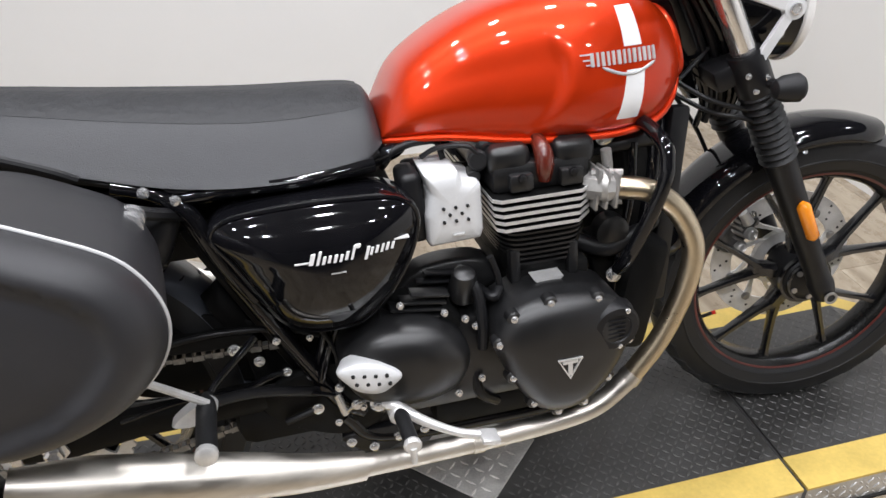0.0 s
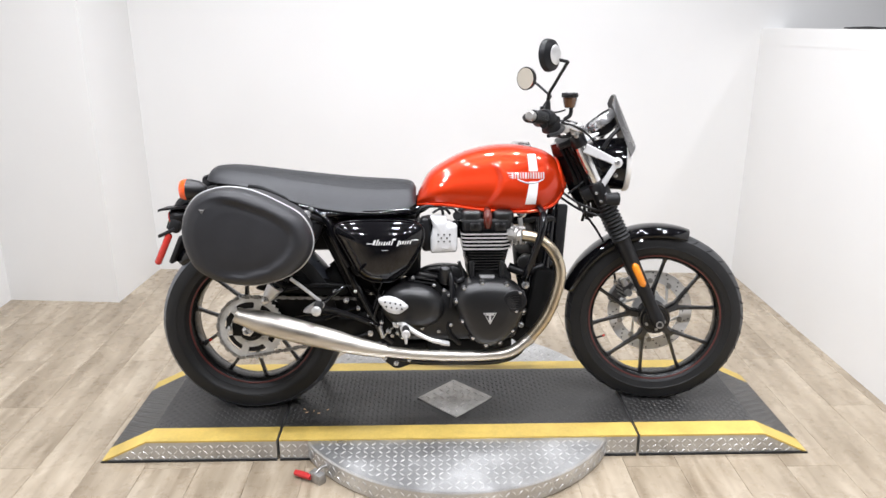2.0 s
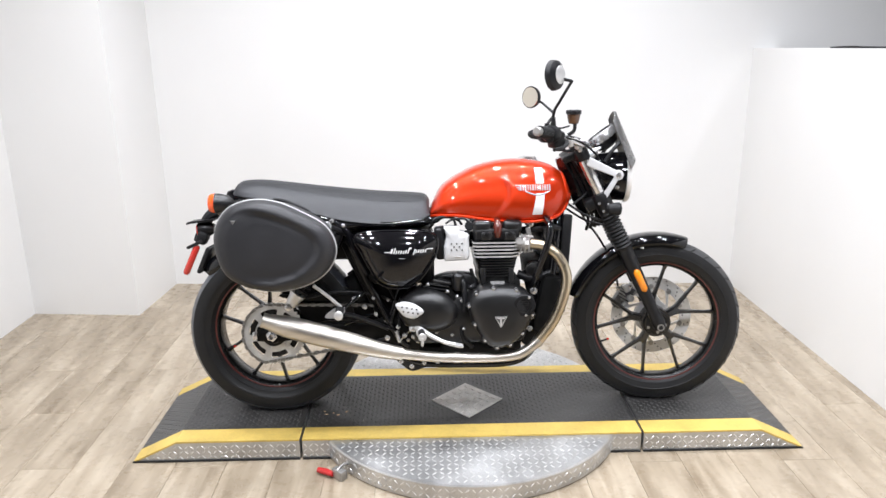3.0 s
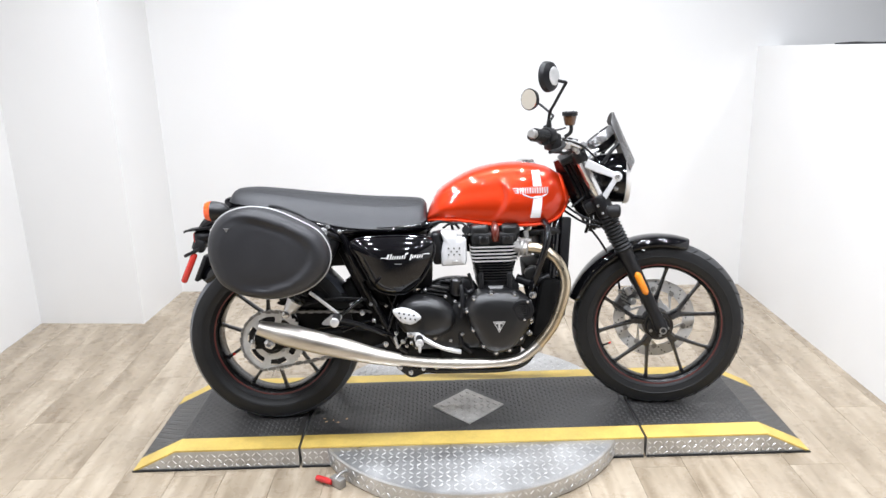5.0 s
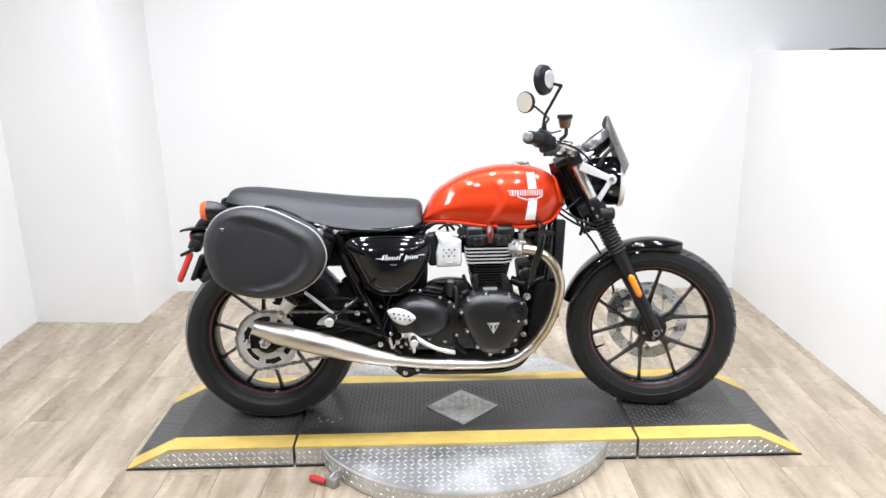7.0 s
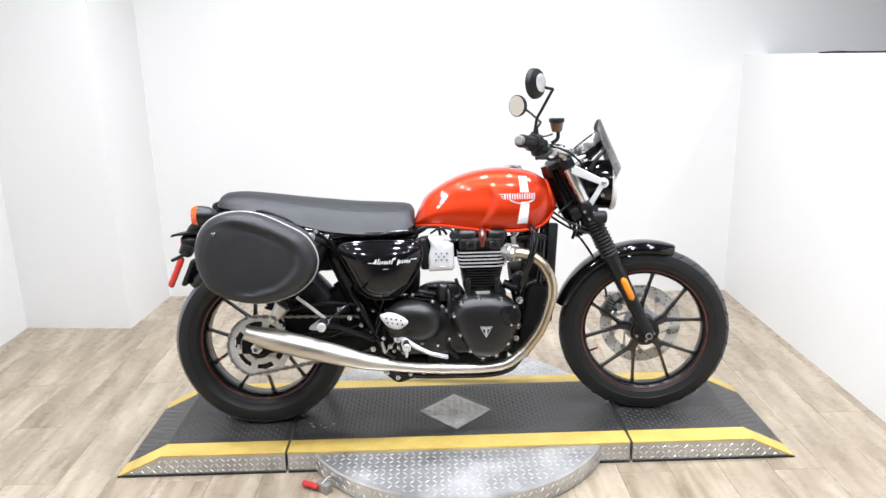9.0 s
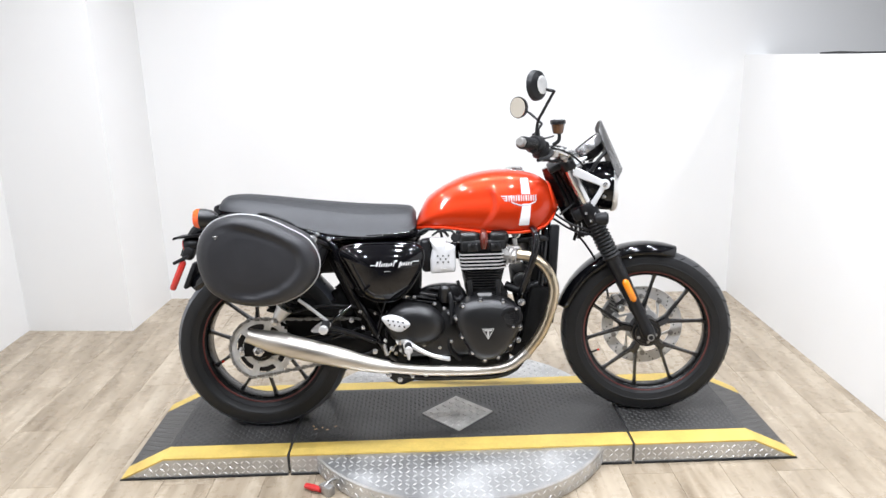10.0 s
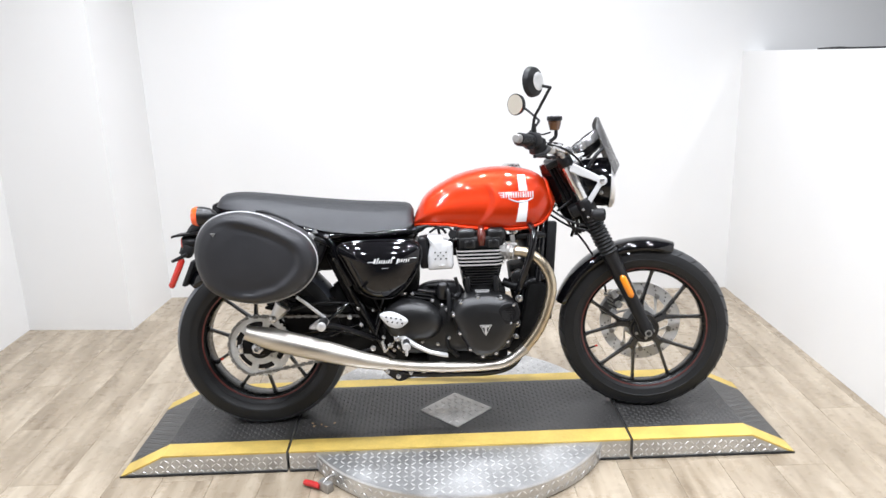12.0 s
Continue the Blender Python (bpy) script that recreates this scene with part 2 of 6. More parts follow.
def tube(bm, pts, r, seg=12, n=6, straight=False):
    """A pipe along pts; r: one radius or one for each point."""
    pts = np.array(pts, float)
    rr = np.full(len(pts), r, float) if np.isscalar(r) else np.array(r, float)
    if straight:
        q = np.column_stack([pts, rr])
    else:
        q = spline(np.column_stack([pts, rr]), n)
    loops, up = [], None
    for i in range(len(q)):
        d = q[min(i + 1, len(q) - 1), :3] - q[max(i - 1, 0), :3]
        d = d / (np.linalg.norm(d) + 1e-9)
        if up is None:
            up = np.array([0, 1, 0]) if abs(d[1]) < 0.8 else np.array([0, 0, 1])
        u = np.cross(d, up)
        u /= np.linalg.norm(u) + 1e-9
        up = np.cross(u, d)
        a = np.linspace(0, 2 * math.pi, seg, endpoint=False)
        loops.append(q[i, :3] + q[i, 3] * (np.outer(np.cos(a), u) + np.outer(np.sin(a), up)))
    return rings(bm, loops)


def lathe(bm, prof, c, axis=(0, 1, 0), seg=32, cap0=True, cap1=True, closed=False):
    """prof: (along, radius) pairs, turned about the axis through c."""
    ax = Vector(axis).normalized()
    u = ax.orthogonal().normalized()
    w = ax.cross(u)
    loops = []
    for al, r in prof:
        loops.append([Vector(c) + ax * al + (u * math.cos(t) + w * math.sin(t)) * max(r, 1e-5) for t in [2 * math.pi * k / seg for k in range(seg)]])
    if closed:
        loops.append(loops[0])
        rings(bm, loops, cap0=False, cap1=False)
        bmesh.ops.remove_doubles(bm, verts=bm.verts, dist=1e-6)
        return bm
    return rings(bm, loops, cap0=cap0, cap1=cap1)


def plate(bm, outline, levels, shift=(0, 0)):
    """A body over an outline in the x-z plane: levels are (inset factor, y), from back to front."""
    o = np.array(outline, float)
    c = o.mean(0)
    loops = []
    for f, y in levels:
        q = c + (o - c) * f + np.array(shift) * (1 - f)
        loops.append([(p[0], y, p[1]) for p in q])
    return rings(bm, loops)


def box(bm, c, s, bevel=0.0, rot=None, seg=2):
    r = bmesh.ops.create_cube(bm, size=1)
    vs = r["verts"]
    m = Matrix.Translation(c) @ (rot.to_4x4() if rot else Matrix()) @ Matrix.Diagonal((*s, 1))
    bmesh.ops.transform(bm, matrix=m, verts=vs)
    if bevel:
        es = list({e for v in vs for e in v.link_edges})
        bmesh.ops.bevel(bm, geom=es, offset=bevel, segments=seg, affect="EDGES", profile=0.5)
    return bm


def roty(deg):
    return Matrix.Rotation(radians(deg), 3, "Y")


def bolt(parent, x, y, z, r=0.006, h=0.006, axis=(0, -1, 0), material=None):
    bm = bmesh.new()
    lathe(bm, [(0, r * 1.35), (h * 0.3, r * 1.35), (h * 0.3, r), (h * 0.9, r), (h, r * 0.8)], (x, y, z), axis, 12)
    return part("bolt", bm, material or CHROME, parent)


def prism(bm, foot, z0, z1):
    return rings(bm, [[(x, y, z0) for x, y in foot], [(x, y, z1) for x, y in foot]])


def structure(name, bm, material, label, category):
    ob = new(name, finish(name, bm, material, 30))
    return tagged(ob, label, category, kind="structure")


# ---- room ----
floor = structure("floor", prism(bmesh.new(), [(-2.5, -7.2), (4.3, -7.2), (4.3, 2.0), (-2.5, 2.0)], -0.08, -0.005), DARKGAP, "light oak plank floor with fine dark joints", "floor")
structure("wall_back", prism(bmesh.new(), [(-1.80, 1.7492), (1.70, 1.585), (4.2, 1.468), (4.2, 1.60), (-1.80, 1.884)], 0, CEIL), WALL, "smooth white painted wall behind the motorcycle", "wall")
structure("pillar_back", prism(bmesh.new(), [(-2.36, 1.264), (-1.746, 1.212), (-1.7105, 1.742), (-1.7105, 1.872), (-2.36, 1.872)], 0, CEIL), WALL, "white painted boxed pillar in the room corner", "pillar")
structure("wall_left", prism(bmesh.new(), [(-2.46, -7.2), (-2.342, -7.2), (-2.342, 1.88), (-2.46, 1.88)], 0, CEIL), WALL, "smooth white painted side wall", "wall")
# the half-height partition, its top rising slightly towards the open end
PTOP = [(1.62, 1.390), (0.40, 1.410), (-0.60, 1.425), (-7.2, 1.425)]
bm = rings(bmesh.new(), [[(x, y, z) for y, z in [(-7.2, 0.0), (1.62, 0.0)] + PTOP] for x in (1.70, 1.82)])
partition = structure("wall_partition", bm, WALL, "white painted half-height partition wall", "partition wall")
bm = rings(bmesh.new(), [[(x, y, z) for y, z in ((1.581, 1.306), (0.40, 1.327), (-0.60, 1.345), (-7.2, 1.345), (-7.2, 1.424), (-0.60, 1.424), (0.40, 1.409), (1.581, 1.3895))] for x in (1.6991, 1.70)])
part("cap_band", bm, WALL, partition)
bm = tube(bmesh.new(), [(1.712, 0.80, 1.4075), (1.709, 0.62, 1.411), (1.712, 0.42, 1.4135), (1.709, -0.6, 1.430), (1.712, -1.5, 1.430)], [0.003, 0.0065, 0.004, 0.004, 0.004], 8)
tagged(new("cable", finish("cable", bm, SATIN)), "thin black cable lying along the partition top", "cable")
structure("wall_right", prism(bmesh.new(), [(4.2, -7.2), (4.32, -7.2), (4.32, 1.6), (4.2, 1.6)], 0, CEIL), DIMWALL, "unseen wall beyond the partition, greyed to keep that side dim", "wall")
structure("wall_front", prism(bmesh.new(), [(-2.46, -7.32), (4.32, -7.32), (4.32, -7.2), (-2.46, -7.2)], 0, CEIL), SHOP, "unseen wall opposite the motorcycle, toned grey for fill and reflections", "wall")
# never in view; its dark colour keeps bright reflections off the bike
structure("ceiling", prism(bmesh.new(), [(-2.46, -7.32), (4.32, -7.32), (4.32, 1.9), (-2.46, 1.9)], CEIL, CEIL + 0.1), CEILM, "unseen ceiling with square lamps, dark grey to hold back reflections", "ceiling")

bm = bmesh.new()
for sx, sy, cx, cy in ((0.20, 0.02, 0, 0.09), (0.20, 0.02, 0, -0.09), (0.02, 0.16, 0.09, 0), (0.02, 0.16, -0.09, 0)):
    box(bm, (cx, cy, -0.02), (sx, sy, 0.038), 0.002)
light0 = None
# the last housing goes with the added lamp beyond the partition
for lx, ly in LAMPS:
    if light0 is None:
        light0 = tagged(new("ceiling_light"), "square grey ceiling lamp housing", "ceiling light", "ceiling lights")
        light0.location = (lx, ly, CEIL)
        part("frame", bm, CEILM, light0)
        part("backplate", box(bmesh.new(), (0, 0, -0.004), (0.16, 0.16, 0.006)), CEILM, light0)
    else:
        copy_thing(light0, pose(lx, ly, CEIL))

# ---- turntable platform ----
HP = 0.08
PY0, PY1 = -0.270, 0.300
TOEX, RAMPX, SEAML, SEAMR = 1.227, 1.066, -0.618, 0.627


def strip(bm, line, y0, y1, t):
    """A sheet of thickness t whose top follows line (x, z), from y0 to y1."""
    top = [(x, z) for x, z in line]
    bot = [(x, z - t) for x, z in line][::-1]
    return rings(bm, [[(x, y0, z) for x, z in top + bot], [(x, y1, z) for x, z in top + bot]])


def tread_bars(spots, length, width, h):
    """Raised lozenges: spots are (centre, along, across, normal)."""
    vs, fs = [], []
    for c, a, b, n in spots:
        k = len(vs)
        c, a, b, n = (Vector(v) for v in (c, a, b, n))
        vs += [c + a * length, c + b * width, c - a * length, c - b * width, c + a * length * 0.6 + n * h, c + b * width * 0.35 + n * h, c - a * length * 0.6 + n * h, c - b * width * 0.35 + n * h]
        fs += [(k + 4, k + 5, k + 6, k + 7)] + [(k + i, k + (i + 1) % 4, k + 4 + (i + 1) % 4, k + 4 + i) for i in range(4)]
    bm = bmesh.new()
    me = bpy.data.meshes.new("tmp")
    me.from_pydata([tuple(v) for v in vs], [], fs)
    bm.from_mesh(me)
    bpy.data.meshes.remove(me)
    return bm


def flat_spots(x0, x1, y0, y1, z, step, keep=None):
    out = []
    for i in range(int((x1 - x0) / step)):
        for j in range(int((y1 - y0) / step)):
            x, y = x0 + (i + 0.5) * step, y0 + (j + 0.5) * step
            if keep and not keep(x, y):
                continue
            s = 0.7071 if (i + j) % 2 else -0.7071
            out.append(((x, y, z), (0.7071, s, 0), (-s, 0.7071, 0), (0, 0, 1)))
    return out


def side_spots(x0, x1, z0, z1, y, step, keep=None):
    out = []
    for i in range(int((x1 - x0) / step)):
        for j in range(max(1, int((z1 - z0) / step))):
            x, z = x0 + (i + 0.5) * step, z0 + (j + 0.5) * step
            if keep and not keep(x, z):
                continue
            s = 0.7071 if (i + j) % 2 else -0.7071
            out.append(((x, y, z), (0.7071, 0, s), (-s, 0, 0.7071), (0, -1, 0)))
    return out


turntable = tagged(new("motorcycle_turntable"), "low aluminium motorcycle turntable with black rubber deck and yellow edges", "turntable")
CY, CR = 0.03, 0.60
bm = bmesh.new()
lathe(bm, [(0.0, CR - 0.02), (0.004, CR - 0.004), (0.066, CR - 0.002), (0.072, CR - 0.006)], (0, CY, 0), (0, 0, 1), 96)
disc = part("disc", bm, TREAD, turntable, "round tread-plate aluminium turntable disc", 25)
spots = flat_spots(-0.6, 0.6, -0.58, 0.64, 0.072, 0.025, lambda x, y: math.hypot(x, y - CY) < CR - 0.02 and not (PY0 - 0.01 < y < PY1 + 0.01))
for k in range(170):
    a = 2 * math.pi * k / 170
    for z in (0.022, 0.05):
        n = Vector((math.cos(a), math.sin(a), 0))
        u = Vector((-math.sin(a), math.cos(a), 0)) * 0.7071
        s = 0.7071 if (k + (z > 0.03)) % 2 else -0.7071
        spots.append((n * (CR - 0.003) + Vector((0, CY, z)), u + Vector((0, 0, s)), Vector((-u.x * s, -u.y * s, 0)) * 1.41 + Vector((0, 0, 0.7071)), n))
part("tread", tread_bars(spots, 0.0112, 0.0030, 0.0022), TREADBAR, disc, kind="stuff")

SECTIONS = [
    ("deck_ramp", [(-TOEX, 0.004), (-RAMPX, HP), (SEAML - 0.006, HP)]),
    ("deck", [(SEAML + 0.004, HP), (SEAMR - 0.005, HP)]),
    ("deck_ramp", [(SEAMR + 0.005, HP), (RAMPX, HP), (TOEX, 0.004)]),
]


def top_at(x):
    return HP if abs(x) < RAMPX else 0.004 + (HP - 0.004) * (TOEX - abs(x)) / (TOEX - RAMPX)


for name, line in SECTIONS:
    bm = bmesh.new()
    low = [(x, max(z - 0.007, 0.001)) for x, z in line]
    foot = [(low[-1][0], 0.0), (low[0][0], 0.0)]
    rings(bm, [[(x, PY0, z) for x, z in low + foot], [(x, PY1, z) for x, z in low + foot]])
    deck = part(name, bm, TREAD, turntable, "aluminium tread-plate deck section", 20)
    x0, x1 = line[0][0], line[-1][0]
    spots = side_spots(x0, x1, 0.004, HP - 0.008, PY0, 0.0205, lambda x, z: z + 0.012 < top_at(x))
    part("skirt_tread", tread_bars(spots, 0.0098, 0.0027, 0.0020), TREADBAR, deck, kind="stuff")
    part("rubber_mat", strip(bmesh.new(), line, PY0 + 0.083, PY1 - 0.066, 0.006), MATR, deck, "worn black rubber mat with raised bars", 20)
    spots = []
    st = 0.0168
    for c, a, b, n in flat_spots(x0, x1, PY0 + 0.088, PY1 - 0.070, HP, st, lambda x, y: abs(x) + abs(y) > 0.165):
        x = c[0]
        k = (HP - 0.004) / (TOEX - RAMPX) if abs(x) > RAMPX else 0
        sg = 1 if x < 0 else -1
        nn = Vector((-k * sg, 0, 1)).normalized()
        tx = Vector((1, 0, k * sg)).normalized()
        spots.append(((x, c[1], top_at(x)), tx * a[0] + Vector((0, a[1], 0)), tx * b[0] + Vector((0, b[1], 0)), nn))
    part("mat_tread", tread_bars(spots, 0.0080, 0.0029, 0.0015), MATBAR, deck, kind="stuff")
    part("yellow_edge", strip(bmesh.new(), line, PY0 - 0.001, PY0 + 0.0828, 0.0065), YELLOW, deck, "yellow painted safety edge", 20)
    part("yellow_edge", strip(bmesh.new(), line, PY1 - 0.0658, PY1 + 0.001, 0.0065), YELLOW, deck, "yellow painted safety edge", 20)
    part("base_strip", box(bmesh.new(), ((x0 + x1) / 2, PY0 - 0.003, 0.003), (x1 - x0, 0.006, 0.006)), DARKGAP, deck)
bm = bmesh.new()
H = 0.142
rings(bm, [[(s * H * k, t * H * k, z) for s, t in ((1, 0), (0, 1), (-1, 0), (0, -1))] for k, z in ((1, HP), (1, HP + 0.003), (0.99, HP + 0.0042))])
plate_d = part("diamond_plate", bm, GRIMY, turntable, "square tread-plate inset turned on its corner", 20)
part("tread", tread_bars(flat_spots(-H, H, -H, H, HP + 0.0042, 0.026, lambda x, y: abs(x) + abs(y) < H - 0.012), 0.0125, 0.0034, 0.0024), GRIMYBAR, plate_d, kind="stuff")
for sx, sy in ((1, 0), (-1, 0), (0, 1), (0, -1)):
    bolt(plate_d, sx * (H - 0.018), sy * (H - 0.018), HP + 0.004, 0.003, 0.002, (0, 0, 1), TREAD)
# locking pin at the rim of the disc
bm = bmesh.new()
box(bm, (-0.468, -0.398, 0.018), (0.05, 0.03, 0.036), 0.004, Matrix.Rotation(radians(-40), 3, "Z"))
clamp = part("locking_clamp", bm, FLANGE, turntable, "grey steel locking clamp with red grip")
bm = bmesh.new()
tube(bm, [(-0.475, -0.405, 0.034), (-0.455, -0.385, 0.045), (-0.435, -0.37, 0.040)], 0.005)
part("hook", bm, FLANGE, clamp)
bm = bmesh.new()
tube(bm, [(-0.490, -0.40, 0.018), (-0.515, -0.385, 0.018), (-0.545, -0.368, 0.016)], [0.009, 0.011, 0.010], 10)
part("red_grip", bm, REDGRIP, clamp, "red plastic grip")

# ---- motorcycle (built upright about its contact line, then leaned on its stand) ----
bike = tagged(new("motorcycle"), "red and black twin-cylinder motorcycle with hard pannier, leaning on its stand", "motorcycle")
bike.matrix_world = pose(0, 0, HP, -8, 0, 0)
FX, FZ, RX, RZ = 0.738, 0.318, -0.733, 0.318


def settle(bm):
    """Flattens a tyre where it bears on the deck."""
    for v in bm.verts:
        v.co.z = max(v.co.z, 0.1405 * v.co.y - 0.004)
    return bm


def wheel(name, cx, cz, R, rim_r, half, prof, first, tread, material_label):
    w = part(name, settle(lathe(bmesh.new(), [(y, r) for y, r in prof], (cx, 0, cz), (0, 1, 0), 120, closed=True)), RUBBER, bike, material_label, 25)
    band = [(y, r) for y, r in prof if r > R * 0.915]
    bm = bmesh.new()
    lathe(bm, [(y, r + 0.0004) for y, r in band] + [(y, r - 0.003) for y, r in band[::-1]], (cx, 0, cz), (0, 1, 0), 120, closed=True)
    part("tread_band", settle(bm), tread, w, "tread tinted bluish grey for its sheen" if tread is TREADR else "dark grey tread", 40)
    hw = half * 0.62
    bm = bmesh.new()
    lathe(bm, [(-hw, rim_r + 0.022), (-hw - 0.003, rim_r + 0.016), (-hw + 0.004, rim_r + 0.006), (-hw + 0.012, rim_r), (hw - 0.012, rim_r), (hw - 0.004, rim_r + 0.006), (hw + 0.003, rim_r + 0.016), (hw, rim_r + 0.022), (0, rim_r + 0.010)], (cx, 0, cz), (0, 1, 0), 96, closed=True)
    rim = part("rim", bm, RIMM, w, "black cast alloy rim with red pinstripe", 40)
    bm = bmesh.new()
    lathe(bm, [(-hw - 0.0030, rim_r + 0.0118), (-hw - 0.0045, rim_r + 0.0150), (-hw - 0.0038, rim_r + 0.0180), (-hw + 0.001, rim_r + 0.015)], (cx, 0, cz), (0, 1, 0), 96, closed=True)
    part("pinstripe", bm, REDPIN, w)
    for k in range(10):
        a = radians(first + 36 * k)
        lean = radians(-13 if k % 2 else 13)
        p0 = np.array([cx + 0.090 * math.cos(a + lean), 0, cz + 0.090 * math.sin(a + lean)])
        if k % 2 == 0:
            m = a + radians(18)
            loops = []
            for r, ww, tt in ((0.030, 0.024, 0.026), (0.058, 0.015, 0.022), (0.086, 0.016, 0.019), (0.102, 0.012, 0.014)):
                c, u = np.array([cx + r * math.cos(m), 0, cz + r * math.sin(m)]), np.array([-math.sin(m), 0, math.cos(m)])
                loops.append([c + u * sx * ww + np.array([0, sy * tt, 0]) for sx, sy in ((1, 0.5), (0.6, 1), (-0.6, 1), (-1, 0.5), (-1, -0.5), (-0.6, -1), (0.6, -1), (1, -0.5))])
            part("spoke_root", rings(bmesh.new(), loops), SPOKEM, w, angle=50)
        p1 = np.array([cx + (rim_r + 0.004) * math.cos(a), 0, cz + (rim_r + 0.004) * math.sin(a)])
        d = (p1 - p0) / np.linalg.norm(p1 - p0)
        u = np.array([-d[2], 0, d[0]])
        loops = []
        for f, ww, tt in ((0, 0.0085, 0.018), (0.25, 0.0066, 0.013), (0.8, 0.0058, 0.0105), (0.94, 0.0072, 0.012), (1.0, 0.013, 0.015)):
            c = p0 + (p1 - p0) * f
            loops.append([c + u * sx * ww + np.array([0, sy * tt, 0]) for sx, sy in ((1, 0.5), (0.6, 1), (-0.6, 1), (-1, 0.5), (-1, -0.5), (-0.6, -1), (0.6, -1), (1, -0.5))])
        part("spoke", rings(bmesh.new(), loops), SPOKEM, w, angle=50)
    bm = bmesh.new()
    lathe(bm, [(-0.058, 0.026), (-0.056, 0.036), (-0.046, 0.049), (-0.030, 0.055), (0.026, 0.055), (0.03, 0.038), (0.052, 0.034), (0.055, 0.026)], (cx, 0, cz), (0, 1, 0), 40)
    hub = part("hub", bm, SATIN, w)
    for yy, r0, r1 in ((-0.052, 0.040, 0.045), (-0.040, 0.050, 0.056)):
        part("hub_ring", lathe(bmesh.new(), [(yy - 0.004, r0), (yy - 0.004, r1), (yy + 0.004, r1 + 0.001), (yy + 0.004, r0)], (cx, 0, cz), (0, 1, 0), 40, closed=True), SPOKEM, hub, angle=30)
    for k in range(5):
        a = radians(first + 54 + 72 * k)
        part("hub_hole", lathe(bmesh.new(), [(0, 0.006), (0.004, 0.006)], (cx + 0.034 * math.cos(a), -0.056, cz + 0.034 * math.sin(a)), (0, -1, 0), 10), FLANGE, hub)
    bm = bmesh.new()
    a = radians(-156)
    tube(bm, [(cx + (rim_r + 0.002) * math.cos(a), -0.008, cz + (rim_r + 0.002) * math.sin(a)), (cx + (rim_r - 0.024) * math.cos(a), -0.012, cz + (rim_r - 0.024) * math.sin(a))], 0.004, 8)
    part("valve", bm, SATIN, w)
    bm = bmesh.new()
    tube(bm, [(cx + (rim_r - 0.024) * math.cos(a), -0.012, cz + (rim_r - 0.024) * math.sin(a)), (cx + (rim_r - 0.032) * math.cos(a), -0.014, cz + (rim_r - 0.032) * math.sin(a))], 0.0042, 8)
    part("valve_cap", bm, REDLENS, w)
    return w


front_prof = [(-0.033, 0.236), (-0.041, 0.2475), (-0.0435, 0.2480), (-0.0445, 0.2510), (-0.050, 0.268), (-0.0515, 0.2695), (-0.0515, 0.2720), (-0.0500, 0.2732), (-0.0490, 0.289), (-0.043, 0.305), (-0.028, 0.318), (0, 0.324), (0.028, 0.318), (0.043, 0.305), (0.049, 0.284), (0.050, 0.268), (0.045, 0.250), (0.033, 0.236), (0, 0.240)]
rear_prof = [(-0.052, 0.232), (-0.064, 0.2435), (-0.0670, 0.2440), (-0.0680, 0.2470), (-0.0750, 0.264), (-0.0765, 0.2655), (-0.0765, 0.2682), (-0.0785, 0.2695), (-0.0795, 0.290), (-0.073, 0.308), (-0.050, 0.323), (0, 0.330), (0.050, 0.323), (0.070, 0.308), (0.073, 0.282), (0.075, 0.264), (0.068, 0.246), (0.052, 0.232), (0, 0.236)]
fw = wheel("front_wheel", FX, FZ, 0.324, 0.222, 0.050, front_prof, 81, GREYTREAD, "black road tyre on cast wheel")
rw = wheel("rear_wheel", RX, RZ, 0.330, 0.214, 0.075, rear_prof, 169, TREADR, "wide black road tyre on cast wheel")


# raised dark tubes drawn in place of cut, shaded grooves
def tyre_grooves(parent, cx, cz, R, half, n, depth):
    bm = bmesh.new()
    for k in range(n):
        for sy in (-1, 1):
            a0 = 2 * math.pi * (k + (0.5 if sy > 0 else 0)) / n
            pts = []
            for f in (0.0, 0.33, 0.66, 1.0):
                y = sy * half * (0.30 + 0.62 * f)
                r = R - depth * (0.30 + 0.62 * f) ** 2.4 + 0.0004
                a = a0 + 0.09 * f * f
                pts.append((cx + r * math.cos(a), y, cz + r * math.sin(a)))
            tube(bm, pts, [0.0010, 0.0024, 0.0026, 0.0010], 5, 3)
    return part("tread_pattern", settle(bm), DARKGAP, parent, kind="stuff")


tyre_grooves(rw, RX, RZ, 0.330, 0.077, 34, 0.034)
tyre_grooves(fw, FX, FZ, 0.324, 0.050, 34, 0.028)


def perforated_disc(name, cx, y, cz, r0, r1, t, material, holes, parent, label, slots=0):
    """A ring with spokes inside and rows of drilled holes as dark studs."""
    bm = bmesh.new()
    lathe(bm, [(-t, r0), (-t, r1), (t, r1), (t, r0)], (cx, y, cz), (0, 1, 0), 72, closed=True)
    d = part(name, bm, material, parent, label, 25)
    bm = bmesh.new()
    for k in range(holes):
        a = 2 * math.pi * k / holes
        for q, rr in enumerate((0.25, 0.55, 0.82)):
            r = r0 + (r1 - r0) * rr
            b = a + q * 0.07
            lathe(bm, [(-t - 0.0006, 0.0029), (t + 0.0006, 0.0029)], (cx + r * math.cos(b), y, cz + r * math.sin(b)), (0, 1, 0), 8)
    part("drilling", bm, DARKGAP, d, kind="stuff")
    return d


